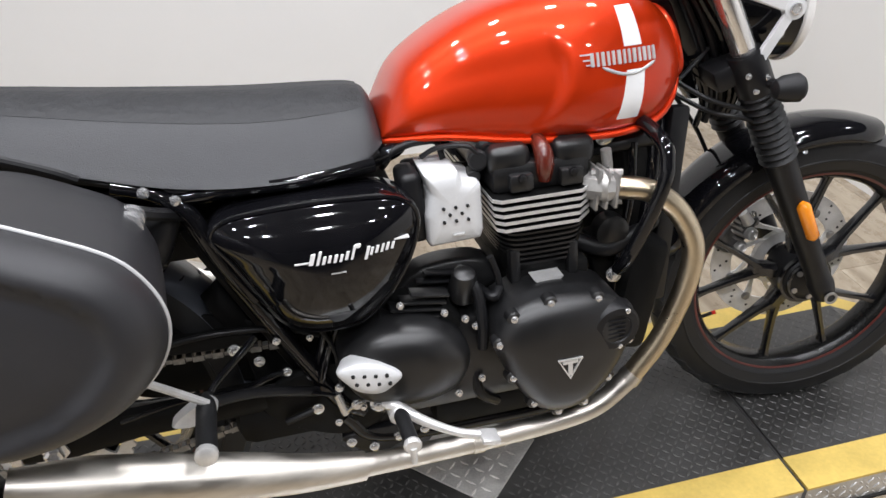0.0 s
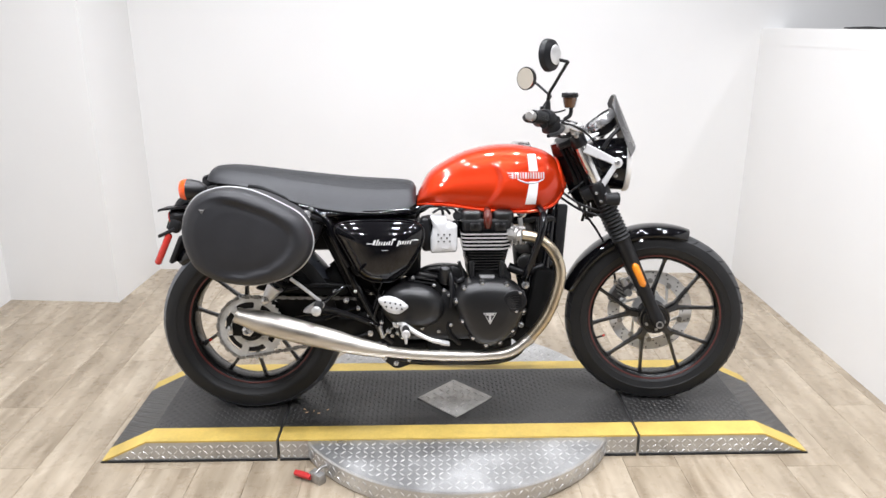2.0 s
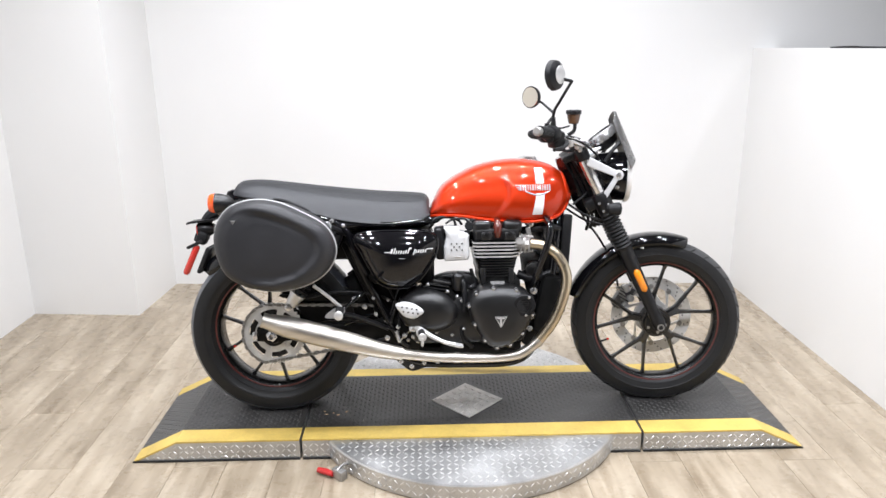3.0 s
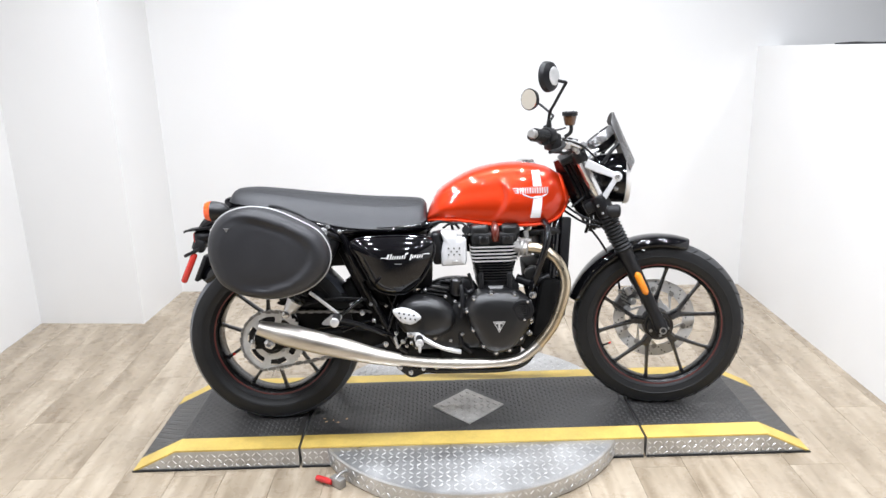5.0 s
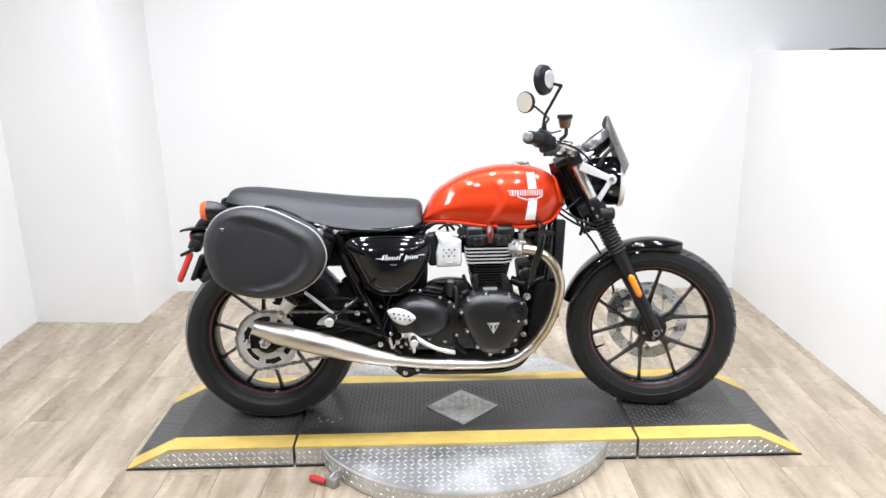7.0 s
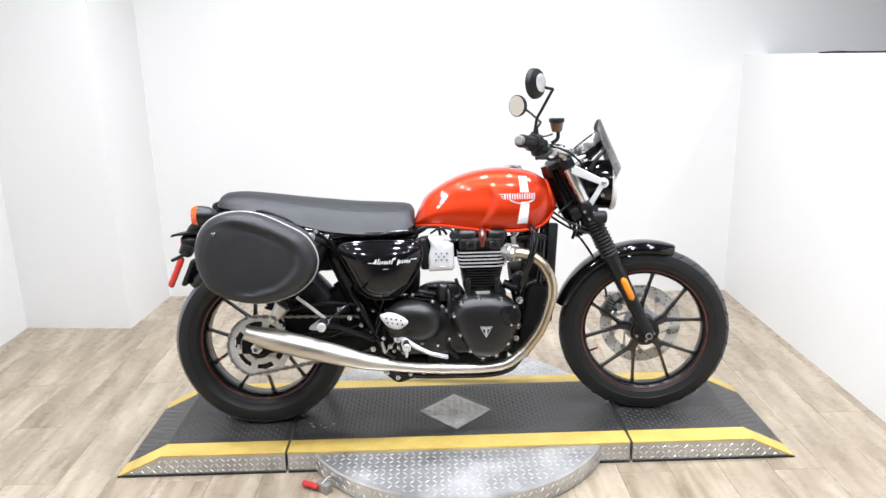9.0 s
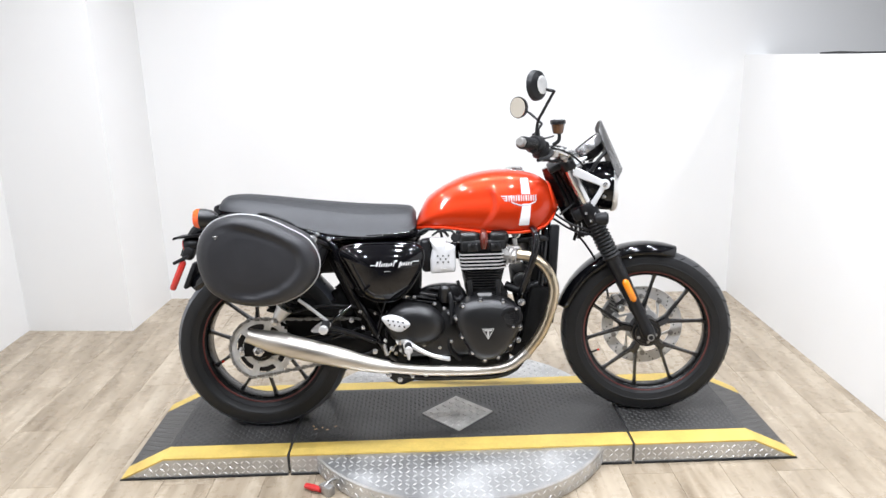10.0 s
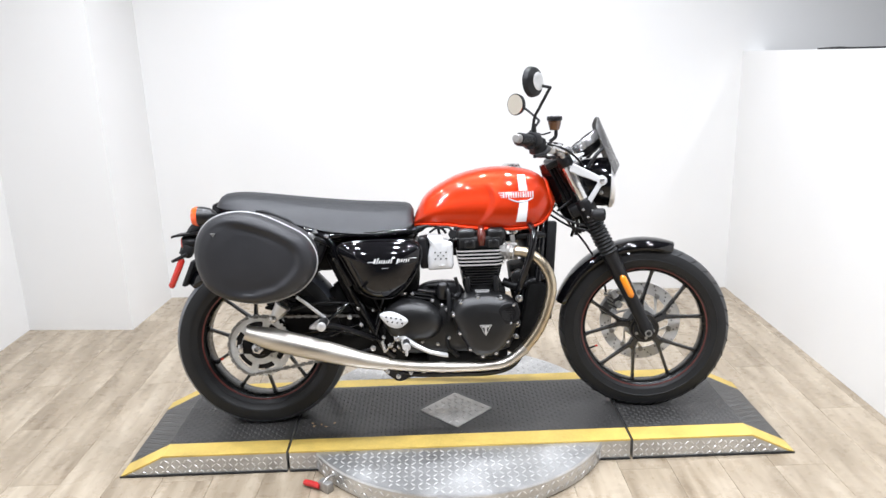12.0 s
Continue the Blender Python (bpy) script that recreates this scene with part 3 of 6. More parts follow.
fd = perforated_disc("brake_disc", FX, 0.066, FZ, 0.112, 0.157, 0.0025, DISCM, 18, bike, "drilled steel front brake disc")
bm = bmesh.new()
lathe(bm, [(-0.006, 0.040), (-0.006, 0.066), (0.002, 0.070), (0.006, 0.066), (0.006, 0.040)], (FX, 0.060, FZ), (0, 1, 0), 48, closed=True)
part("carrier_ring", bm, DISCM, fd, "bright alloy disc carrier", 30)
for k in range(10):
    a = radians(20 + 36 * k)
    loops = []
    for r, turn, h, y in ((0.060, -0.62, 0.0085, 0.058), (0.072, -0.40, 0.0065, 0.059), (0.086, -0.18, 0.0062, 0.061), (0.100, -0.04, 0.0070, 0.063), (0.112, 0.02, 0.0095, 0.066), (0.121, 0.02, 0.0085, 0.066)):
        c = np.array([FX + r * math.cos(a + turn), y, FZ + r * math.sin(a + turn)])
        u = np.array([-math.sin(a + turn), 0, math.cos(a + turn)])
        loops.append([c + u * h * p + np.array([0, 0.004 * q, 0]) for p, q in ((1, 0.4), (0.8, 1), (-0.8, 1), (-1, 0.4), (-1, -0.4), (-0.8, -1), (0.8, -1), (1, -0.4))])
    part("carrier_arm", rings(bmesh.new(), loops), BEZEL, fd, angle=40)
    bolt(fd, FX + 0.117 * math.cos(a), 0.062, FZ + 0.117 * math.sin(a), 0.0075, 0.006, (0, -1, 0), FLANGE)
bm = bmesh.new()
box(bm, (FX - 0.118, 0.075, FZ + 0.072), (0.048, 0.05, 0.095), 0.012, roty(32))
box(bm, (FX - 0.092, 0.085, FZ + 0.080), (0.036, 0.06, 0.07), 0.01, roty(32))
cal = part("brake_caliper", bm, CALIPERM, bike, "dark alloy front brake caliper")
bm = bmesh.new()
tube(bm, [(FX - 0.112, 0.046, FZ + 0.127), (FX - 0.096, 0.044, FZ + 0.102)], [0.010, 0.013], 12)
part("piston_housing", bm, ALU, cal, "bare metal caliper bridge")
for dx, dz in ((-0.084, 0.072), (-0.104, 0.042)):
    part("piston_cap", lathe(bmesh.new(), [(-0.01, 0.014), (0.004, 0.014), (0.007, 0.011), (0.003, 0.008)], (FX + dx, 0.046, FZ + dz), (0.3, -1, 0), 18), ALU, cal)
for k, dz in enumerate((0.112, 0.095, 0.078, 0.061)):
    part("caliper_fin", box(bmesh.new(), (FX - 0.128 + 0.010 * k * 0.6, 0.046, FZ + dz), (0.034, 0.012, 0.005), 0.002, roty(32)), FLANGE, cal)
for dx, dz in ((-0.134, 0.112), (-0.118, 0.036), (-0.088, 0.118)):
    bolt(cal, FX + dx, 0.049, FZ + dz, 0.007, 0.006)

# rear sprocket and chain
SPY = -0.088
bm = bmesh.new()
teeth = 43
loops = [[], [], [], []]
for k in range(teeth * 4):
    a = 2 * math.pi * k / (teeth * 4)
    rr = 0.119 if k % 4 in (0, 1) else 0.113
    for L, (r, y) in zip(loops, ((0.094, SPY + 0.003), (rr, SPY + 0.003), (rr, SPY - 0.003), (0.094, SPY - 0.003))):
        L.append((RX + r * math.cos(a), y, RZ - 0.008 + r * math.sin(a)))
loops.append(loops[0])
rings(bm, loops, cap0=False, cap1=False)
bmesh.ops.remove_doubles(bm, verts=bm.verts, dist=1e-6)
sprocket = part("sprocket", bm, SPROCK, bike, "silver toothed rear sprocket with slots", 25)
bm = bmesh.new()
lathe(bm, [(-0.003, 0.046), (-0.003, 0.071), (0.003, 0.071), (0.003, 0.046)], (RX, SPY, RZ - 0.008), (0, 1, 0), 48, closed=True)
part("sprocket_inner_ring", bm, SPROCK, sprocket)
for k in range(6):
    a = radians(60 * k + 12)
    bm = bmesh.new()
    loops = []
    for r, h in ((0.0695, 12.0), (0.075, 9.0), (0.089, 8.5), (0.0945, 11.0)):
        row = [(RX + r * math.cos(a + radians(q)), RZ - 0.008 + r * math.sin(a + radians(q))) for q in (-h, -h / 2, 0, h / 2, h)]
        loops.append([(x, SPY - 0.0029, z) for x, z in row] + [(x, SPY + 0.0029, z) for x, z in row[::-1]])
    part("sprocket_arm", rings(bm, loops), SPROCK, sprocket)
    bolt(sprocket, RX + 0.057 * math.cos(a), SPY - 0.003, RZ - 0.008 + 0.057 * math.sin(a), 0.006, 0.007, material=SPROCK)
bm = bmesh.new()
lathe(bm, [(-0.03, 0.086), (-0.016, 0.092), (-0.010, 0.092), (-0.009, 0.050), (0.012, 0.046), (0.02, 0.034), (0.034, 0.030)], (RX, SPY, RZ - 0.008), (0, -1, 0), 32)
part("sprocket_carrier", bm, SATIN, sprocket)


def chain_path():
    pts = []
    cx0, cz0, r0 = RX, RZ - 0.008, 0.117
    cx1, cz1, r1 = -0.215, 0.365, 0.045
    for a in np.linspace(105, 250, 18):
        pts.append((cx0 + r0 * math.cos(radians(a)), cz0 + r0 * math.sin(radians(a))))
    low0, low1 = pts[-1], (cx1 - 0.005, cz1 - r1)
    for f in np.linspace(0, 1, 30)[1:]:
        pts.append((low0[0] + (low1[0] - low0[0]) * f, low0[1] + (low1[1] - low0[1]) * f - 0.012 * math.sin(math.pi * f)))
    up0, up1 = (cx1, cz1 + r1), pts[0]
    for f in np.linspace(0, 1, 34):
        pts.append((up0[0] + (up1[0] - up0[0]) * f, up0[1] + (up1[1] - up0[1]) * f))
    return pts


cp = chain_path()
bm = bmesh.new()
acc, last = 0.0, np.array(cp[0])
k = 0
for q in cp[1:] + cp[:1]:
    q = np.array(q)
    seg = np.linalg.norm(q - last)
    while acc + 0.0159 <= seg:
        acc += 0.0159
        p = last + (q - last) * acc / seg
        d = (q - last) / seg
        ang = -math.degrees(math.atan2(d[1], d[0]))
        k += 1
        for y in ((-0.009, 0.009) if k % 2 else (-0.0065, 0.0065)):
            box(bm, (p[0], SPY + y, p[1]), (0.0185, 0.002, 0.0105) if k % 2 else (0.0100, 0.002, 0.0070), 0, roty(ang))
        box(bm, (p[0], SPY, p[1]), (0.008, 0.012, 0.008), 0, roty(ang))
    acc -= seg
    last = q
part("chain", bm, CHAINM, bike, "grey steel drive chain", kind="stuff")

# swingarm, axle, rear brake side
for sy in (-1, 1):
    bm = bmesh.new()
    loops = []
    for x, z, h, w in ((-0.22, 0.325, 0.028, 0.016), (-0.40, 0.330, 0.026, 0.017), (-0.60, 0.325, 0.024, 0.017), (-0.70, 0.318, 0.030, 0.017), (-0.79, 0.316, 0.026, 0.015)):
        y = sy * (0.115 if x < -0.3 else 0.10)
        loops.append([(x, y + w * a, z + h * b) for a, b in ((1, 0.6), (0.6, 1), (-0.6, 1), (-1, 0.6), (-1, -0.6), (-0.6, -1), (0.6, -1), (1, -0.6))])
    part("swingarm", rings(bm, loops), DULL, bike, "black rectangular swingarm", 50)
bm = bmesh.new()
lathe(bm, [(0, 0.022), (0.006, 0.022), (0.007, 0.016), (0.020, 0.0155), (0.022, 0.010), (0.010, 0.009)], (RX, -0.133, RZ - 0.005), (0, -1, 0), 6)
part("axle_nut", bm, CHROME, bike, angle=20)
bm = bmesh.new()
tube(bm, [(RX, -0.13, RZ - 0.005), (RX, 0.13, RZ - 0.005)], 0.010, 10)
part("rear_axle", bm, SPROCK, bike)
bm = bmesh.new()
box(bm, (RX - 0.062, -0.134, RZ - 0.004), (0.018, 0.012, 0.03), 0.003)
part("chain_adjuster", bm, CHROME, bike)
# inner chain shield
bm = bmesh.new()
plate(bm, spline([(-0.700, 0.472), (-0.620, 0.492), (-0.500, 0.488), (-0.420, 0.468), (-0.360, 0.430), (-0.360, 0.350), (-0.500, 0.335), (-0.600, 0.345), (-0.655, 0.420), (-0.690, 0.450)], 5, True), [(1, -0.066), (1, -0.070), (0.97, -0.072)])
part("chain_shield", bm, DULL, bike, "black chain shield", 50)
# chain guard
bm = bmesh.new()
plate(bm, spline([(-0.700, 0.462), (-0.620, 0.468), (-0.500, 0.458), (-0.400, 0.452), (-0.395, 0.432), (-0.500, 0.435), (-0.620, 0.442), (-0.690, 0.450)], 5, True), [(1, SPY + 0.012), (1, SPY - 0.016), (0.96, SPY - 0.019)])
part("chain_guard", bm, DULL, bike, "black chain guard")


def arc_fender(name, cx, cz, R, a0, a1, half, drop, material, label, n=26):
    """A guard over a wheel: a curved section swept along an arc, with real thickness."""
    bm = bmesh.new()
    loops = []
    sec = [(-1, 1.0), (-0.96, 0.55), (-0.75, 0.2), (-0.4, 0.04), (0, 0), (0.4, 0.04), (0.75, 0.2), (0.96, 0.55), (1, 1.0)]
    for k in range(n):
        f = k / (n - 1)
        a = radians(a0 + (a1 - a0) * f)
        tw = 1 - 0.35 * max(0, (f - 0.88) / 0.12) ** 2 - 0.25 * max(0, (0.1 - f) / 0.1) ** 2
        out = [(s * half * tw, R - d * drop) for s, d in sec]
        inn = [(s * (half * tw - 0.002), R - d * drop - 0.003) for s, d in sec[::-1]]
        loops.append([(cx + r * math.cos(a), y, cz + r * math.sin(a)) for y, r in out + inn])
    return part(name, rings(bm, loops), material, bike, label, 50)


ff = arc_fender("front_mudguard", FX - 0.004, FZ, 0.349, 162, 71, 0.066, 0.034, GLOSS, "gloss black front mudguard")
for x, z in ((0.660, 0.640), (0.735, 0.648), (0.672, 0.618), (0.745, 0.632)):
    bolt(ff, x, -0.058, z, 0.0045, 0.003, (0, -0.8, 0.6))
arc_fender("rear_mudguard", RX + 0.01, RZ, 0.372, 50, 140, 0.08, 0.05, GLOSS, "gloss black rear mudguard")
arc_fender("mudguard_flap", RX + 0.01, RZ, 0.372, -4, 37, 0.08, 0.05, DULL, "black inner mudguard flap", 12)

# ---- fork, steering head, headlamp ----
SD = np.array([0.440 - (FX + 0.002), 0, 0.955 - (FZ + 0.006)])
SL = np.linalg.norm(SD)
SU = SD / SL


def on_fork(s, y, off=0.0):
    """A point s metres up the fork from the axle, moved forward by off across it."""
    p = np.array([FX + 0.003, y, FZ + 0.006]) + SU * s
    return p + np.array([-SU[2], 0, SU[0]]) * -off


for sy in (-1, 1):
    y = sy * 0.100
    leg = part("fork_leg", tube(bmesh.new(), [on_fork(-0.012, y), on_fork(0.02, y), on_fork(0.05, y), on_fork(0.12, y), on_fork(0.20, y), on_fork(0.30, y), on_fork(0.335, y)], [0.021, 0.026, 0.023, 0.0235, 0.026, 0.0275, 0.029], 20), SATIN, bike, "satin black fork slider")
    bm = bmesh.new()
    lathe(bm, [(0, 0.0130), (0.004, 0.0130), (0.004, 0.0090), (0.001, 0.0088)], on_fork(0, y - 0.027), (0, -1, 0), 20)
    part("axle_bolt", bm, FLANGE, leg)
    bm = bmesh.new()
    lathe(bm, [(0.0012, 0.0088), (0.0020, 0.0086)], on_fork(0, y - 0.027), (0, -1, 0), 16)
    part("axle_recess", bm, DARKGAP, leg)
    bm = bmesh.new()
    pts, rad = [], []
    nb = 11
    for k in range(nb * 2 + 1):
        pts.append(on_fork(0.335 + 0.150 * k / (nb * 2), y))
        rad.append((0.035 if k % 2 else 0.0285) - 0.002 * k / (nb * 2))
    tube(bm, pts, rad, 20, 2)
    part("fork_gaiter", bm, RUBBER, leg, "ribbed black rubber gaiter")
    bm = bmesh.new()
    tube(bm, [on_fork(0.480, y), on_fork(0.490, y), on_fork(0.550, y), on_fork(0.560, y)], [0.030, 0.033, 0.033, 0.029], 20, straight=True)
    part("lower_yoke_clamp", bm, SATIN, leg)
    if sy < 0:
        for s, o in ((0.498, -0.012), (0.530, -0.016), (0.512, 0.012)):
            p = on_fork(s, y - 0.029, o)
            bolt(leg, p[0], p[1], p[2], 0.0042, 0.006)
    bm = bmesh.new()
    tube(bm, [on_fork(0.555, y), on_fork(0.562, y), on_fork(0.690, y), on_fork(0.70, y)], [0.019, 0.0215, 0.0215, 0.019], 20, straight=True)
    part("fork_cover", bm, FORKM, leg, "silver upper fork cover")
    bm = bmesh.new()
    tube(bm, [on_fork(0.697, y), on_fork(0.702, y), on_fork(0.728, y), on_fork(0.735, y), on_fork(0.745, y)], [0.025, 0.028, 0.028, 0.024, 0.014], 20, straight=True)
    part("fork_cap", bm, SATIN, leg)
    part("cap_bolt", tube(bmesh.new(), [on_fork(0.738, y), on_fork(0.747, y), on_fork(0.752, y)], [0.0195, 0.0195, 0.012], 18, straight=True), ALU, leg, "bare metal fork cap bolt")
    if sy < 0:
        bm = bmesh.new()
        o = [on_fork(0.163, y - 0.0275, 0.004), on_fork(0.236, y - 0.0295, 0.004)]
        tube(bm, [o[0] - SU * 0.010, o[0] - SU * 0.004, o[0], o[1], o[1] + SU * 0.004, o[1] + SU * 0.010], [0.005, 0.010, 0.0128, 0.0128, 0.010, 0.005], 14, straight=True)
        part("fork_reflector", bm, ORANGE, leg, "amber side reflector")
bm = bmesh.new()
tube(bm, [on_fork(0, -0.11), on_fork(0, 0.11)], 0.011, 12)
part("front_axle", bm, SPROCK, bike)
bm = bmesh.new()
c = on_fork(0.520, 0)
box(bm, c + np.array([-0.03, 0, 0]), (0.075, 0.22, 0.045), 0.012, roty(-24))
part("lower_yoke", bm, SATIN, bike)
bm = bmesh.new()
c = on_fork(0.712, 0)
box(bm, c + np.array([-0.032, 0, 0.0]), (0.085, 0.22, 0.026), 0.010, roty(-24))
part("upper_yoke", bm, SATIN, bike)
bm = bmesh.new()
tube(bm, [on_fork(0.49, 0, -0.050), on_fork(0.55, 0, -0.052), on_fork(0.68, 0, -0.052), on_fork(0.735, 0, -0.052)], [0.040, 0.046, 0.046, 0.040], 20)
part("steering_head", bm, GLOSS, bike)
# wiring bundle beside the steering head
for k, (a, b, yy) in enumerate(((-0.030, -0.020, -0.060), (-0.040, -0.034, -0.052), (-0.022, -0.012, -0.070), (-0.054, -0.050, -0.045), (-0.066, -0.066, -0.036))):
    part("wiring", tube(bmesh.new(), [on_fork(0.735, yy * 0.7, a), on_fork(0.66, yy, a + 0.004 * (k % 2)), on_fork(0.58, yy * 1.05, b), on_fork(0.48, yy * 0.8, b - 0.01), on_fork(0.44, yy * 0.6, b - 0.035)], 0.0085 - 0.0006 * k, 10), (GLOSS, SATIN)[k % 2], bike)
for s, o in ((0.535, -0.030), (0.60, -0.018), (0.64, -0.020), (0.67, -0.018), (0.69, -0.022)):
    p = on_fork(s, -0.075, o)
    bolt(bike, p[0], p[1], p[2], 0.0028, 0.004)

# headlamp
HC = (0.542, 0, 0.885)
bm = bmesh.new()
lathe(bm, [(-0.105, 0.004), (-0.100, 0.03), (-0.080, 0.060), (-0.045, 0.082), (0, 0.0905), (0.060, 0.0925), (0.064, 0.088)], HC, (1, 0, -0.04), 48)
hl = part("headlamp", bm, GLOSS, bike, "round black headlamp with bright bezel", 40)
bm = bmesh.new()
lathe(bm, [(0.060, 0.0935), (0.063, 0.0970), (0.072, 0.0970), (0.079, 0.092), (0.080, 0.084), (0.070, 0.083)], HC, (1, 0, -0.04), 48, closed=True)
part("bezel", bm, BEZEL, hl, "bright metal rim", 40)
bm = bmesh.new()
lathe(bm, [(0.071, 0.084), (0.078, 0.07), (0.084, 0.035), (0.086, 0.001)], HC, (1, 0, -0.04), 48)
part("lens", bm, mat("headlamp_lens", (0.6, 0.62, 0.64), 0.08, 0.3, 0.8), hl)
bolt(hl, 0.567, -0.087, 0.852, 0.006, 0.005)
for sy in (-1, 1):
    y = sy * 0.128
    A, B, C = (0.456, y * 0.95, 0.950), (0.566, y * 0.92, 0.900), (0.513, y * 0.95, 0.812)
    bm = bmesh.new()

    def arm(p, q, w0, w1):
        p, q = np.array(p), np.array(q)
        d = (q - p) / np.linalg.norm(q - p)
        u = np.array([-d[2], 0, d[0]])
        loops = []
        for f, w in ((0, w0), (0.15, w0), (0.85, w1), (1, w1)):
            c = p + (q - p) * f
            loops.append([c + u * w * a + np.array([0, 0.006 * b, 0]) for a, b in ((1, 0.5), (0.8, 1), (-0.8, 1), (-1, 0.5), (-1, -0.5), (-0.8, -1), (0.8, -1), (1, -0.5))])
        rings(bm, loops)

    arm(A, B, 0.016, 0.0115)
    arm(C, B, 0.0095, 0.0090)
    lathe(bm, [(-0.0075, 0.016), (-0.0075, 0.018), (0.0075, 0.018), (0.0075, 0.016)], B, (0, 1, 0), 24)
    br = part("headlamp_bracket", bm, SILVERP, bike, "V-shaped silver headlamp bracket", 40)
    bm = bmesh.new()
    lathe(bm, [(0, 0.010), (0.004, 0.010), (0.005, 0.0075), (0.002, 0.006)], (B[0], B[1] - 0.0075, B[2]), (0, -1, 0), 16)
    part("bracket_bolt", bm, CHROME, br)

# fly screen: a curved shield above the lamp
bm = bmesh.new()
outer, inner = [], []
nu, nv = 13, 12
grid = []
for t, off in ((0, 0.0), (1, -0.003)):
    g = []
    for j in range(nv):
        v = j / (nv - 1)
        row = []
        for i in range(nu):
            u = -1 + 2 * i / (nu - 1)
            wv = 0.108 * (1 - 0.32 * v ** 2)
            x = 0.642 - 0.078 * v - 0.028 * u * u * (1 - 0.5 * v)
            z = 0.950 + 0.176 * v - 0.030 * u * u * (1 - v) - 0.034 * u * u * u * u * v
            row.append(bm.verts.new((x + off, u * wv, z)))
        g.append(row)
    grid.append(g)
for t in (0, 1):
    for j in range(nv - 1):
        for i in range(nu - 1):
            bm.faces.new((grid[t][j][i], grid[t][j][i + 1], grid[t][j + 1][i + 1], grid[t][j + 1][i]))
edge = [(0, i) for i in range(nu)] + [(j, nu - 1) for j in range(1, nv)] + [(nv - 1, i) for i in range(nu - 2, -1, -1)] + [(j, 0) for j in range(nv - 2, 0, -1)]
for a, b in zip(edge, edge[1:] + edge[:1]):
    bm.faces.new((grid[0][a[0]][a[1]], grid[0][b[0]][b[1]], grid[1][b[0]][b[1]], grid[1][a[0]][a[1]]))
fs = part("fly_screen", bm, SMOKE, bike, "small gloss black fly screen", 40)
for sy in (-1, 1):
    bm = bmesh.new()
    tube(bm, [(0.520, sy * 0.085, 0.945), (0.545, sy * 0.085, 0.985), (0.575, sy * 0.075, 1.015)], 0.007, 8)
    part("screen_stay", bm, SATIN, fs)
    bolt(fs, 0.590, sy * 0.078, 1.005, 0.006, 0.004, (0.8, sy * 0.6, 0.1))
# instrument
bm = bmesh.new()
lathe(bm, [(-0.045, 0.02), (-0.035, 0.042), (0.0, 0.052), (0.018, 0.054), (0.022, 0.050), (0.016, 0.047)], (0.520, 0, 1.030), (-0.60, 0, 0.80), 36)
gauge = part("instrument", bm, SATIN, bike, "round instrument with bright rim", 40)
bm = bmesh.new()
lathe(bm, [(-0.012, 0.0530), (-0.008, 0.0570), (0.016, 0.0575), (0.022, 0.054), (0.018, 0.050)], (0.520, 0, 1.030), (-0.60, 0, 0.80), 36, closed=True)
part("gauge_rim", bm, CHROME, gauge)
# chrome stands in for the bright reflection on the dial glass
part("gauge_glass", lathe(bmesh.new(), [(0.0170, 0.0498), (0.0178, 0.02)], (0.520, 0, 1.030), (-0.60, 0, 0.80), 36), CHROME, gauge, "dial glass, silvered to look bright with reflection")
part("gauge_bracket", tube(bmesh.new(), [(0.452, -0.070, 0.962), (0.478, -0.066, 0.982), (0.506, -0.060, 0.996)], [0.013, 0.011, 0.004], 10, straight=True), SILVERP, gauge, "silver cast gauge bracket")
# front indicators on the lower yoke
for sy in (-1, 1):
    bm = bmesh.new()
    tube(bm, [(0.535, sy * 0.115, 0.780), (0.546, sy * 0.150, 0.782)], 0.009, 10)
    ind = part("front_indicator", bm, PLASTIC, bike, "black bullet indicator")
    bm = bmesh.new()
    lathe(bm, [(-0.026, 0.006), (-0.021, 0.015), (-0.006, 0.022), (0.018, 0.024)], (0.548, sy * 0.168, 0.782), (1, 0, 0), 24)
    part("indicator_body", bm, PLASTIC, ind)
    bm = bmesh.new()
    lathe(bm, [(0.018, 0.0225), (0.024, 0.020), (0.027, 0.010), (0.028, 0.001)], (0.548, sy * 0.168, 0.782), (1, 0, 0), 24)
    part("indicator_lens", bm, SATIN, ind)

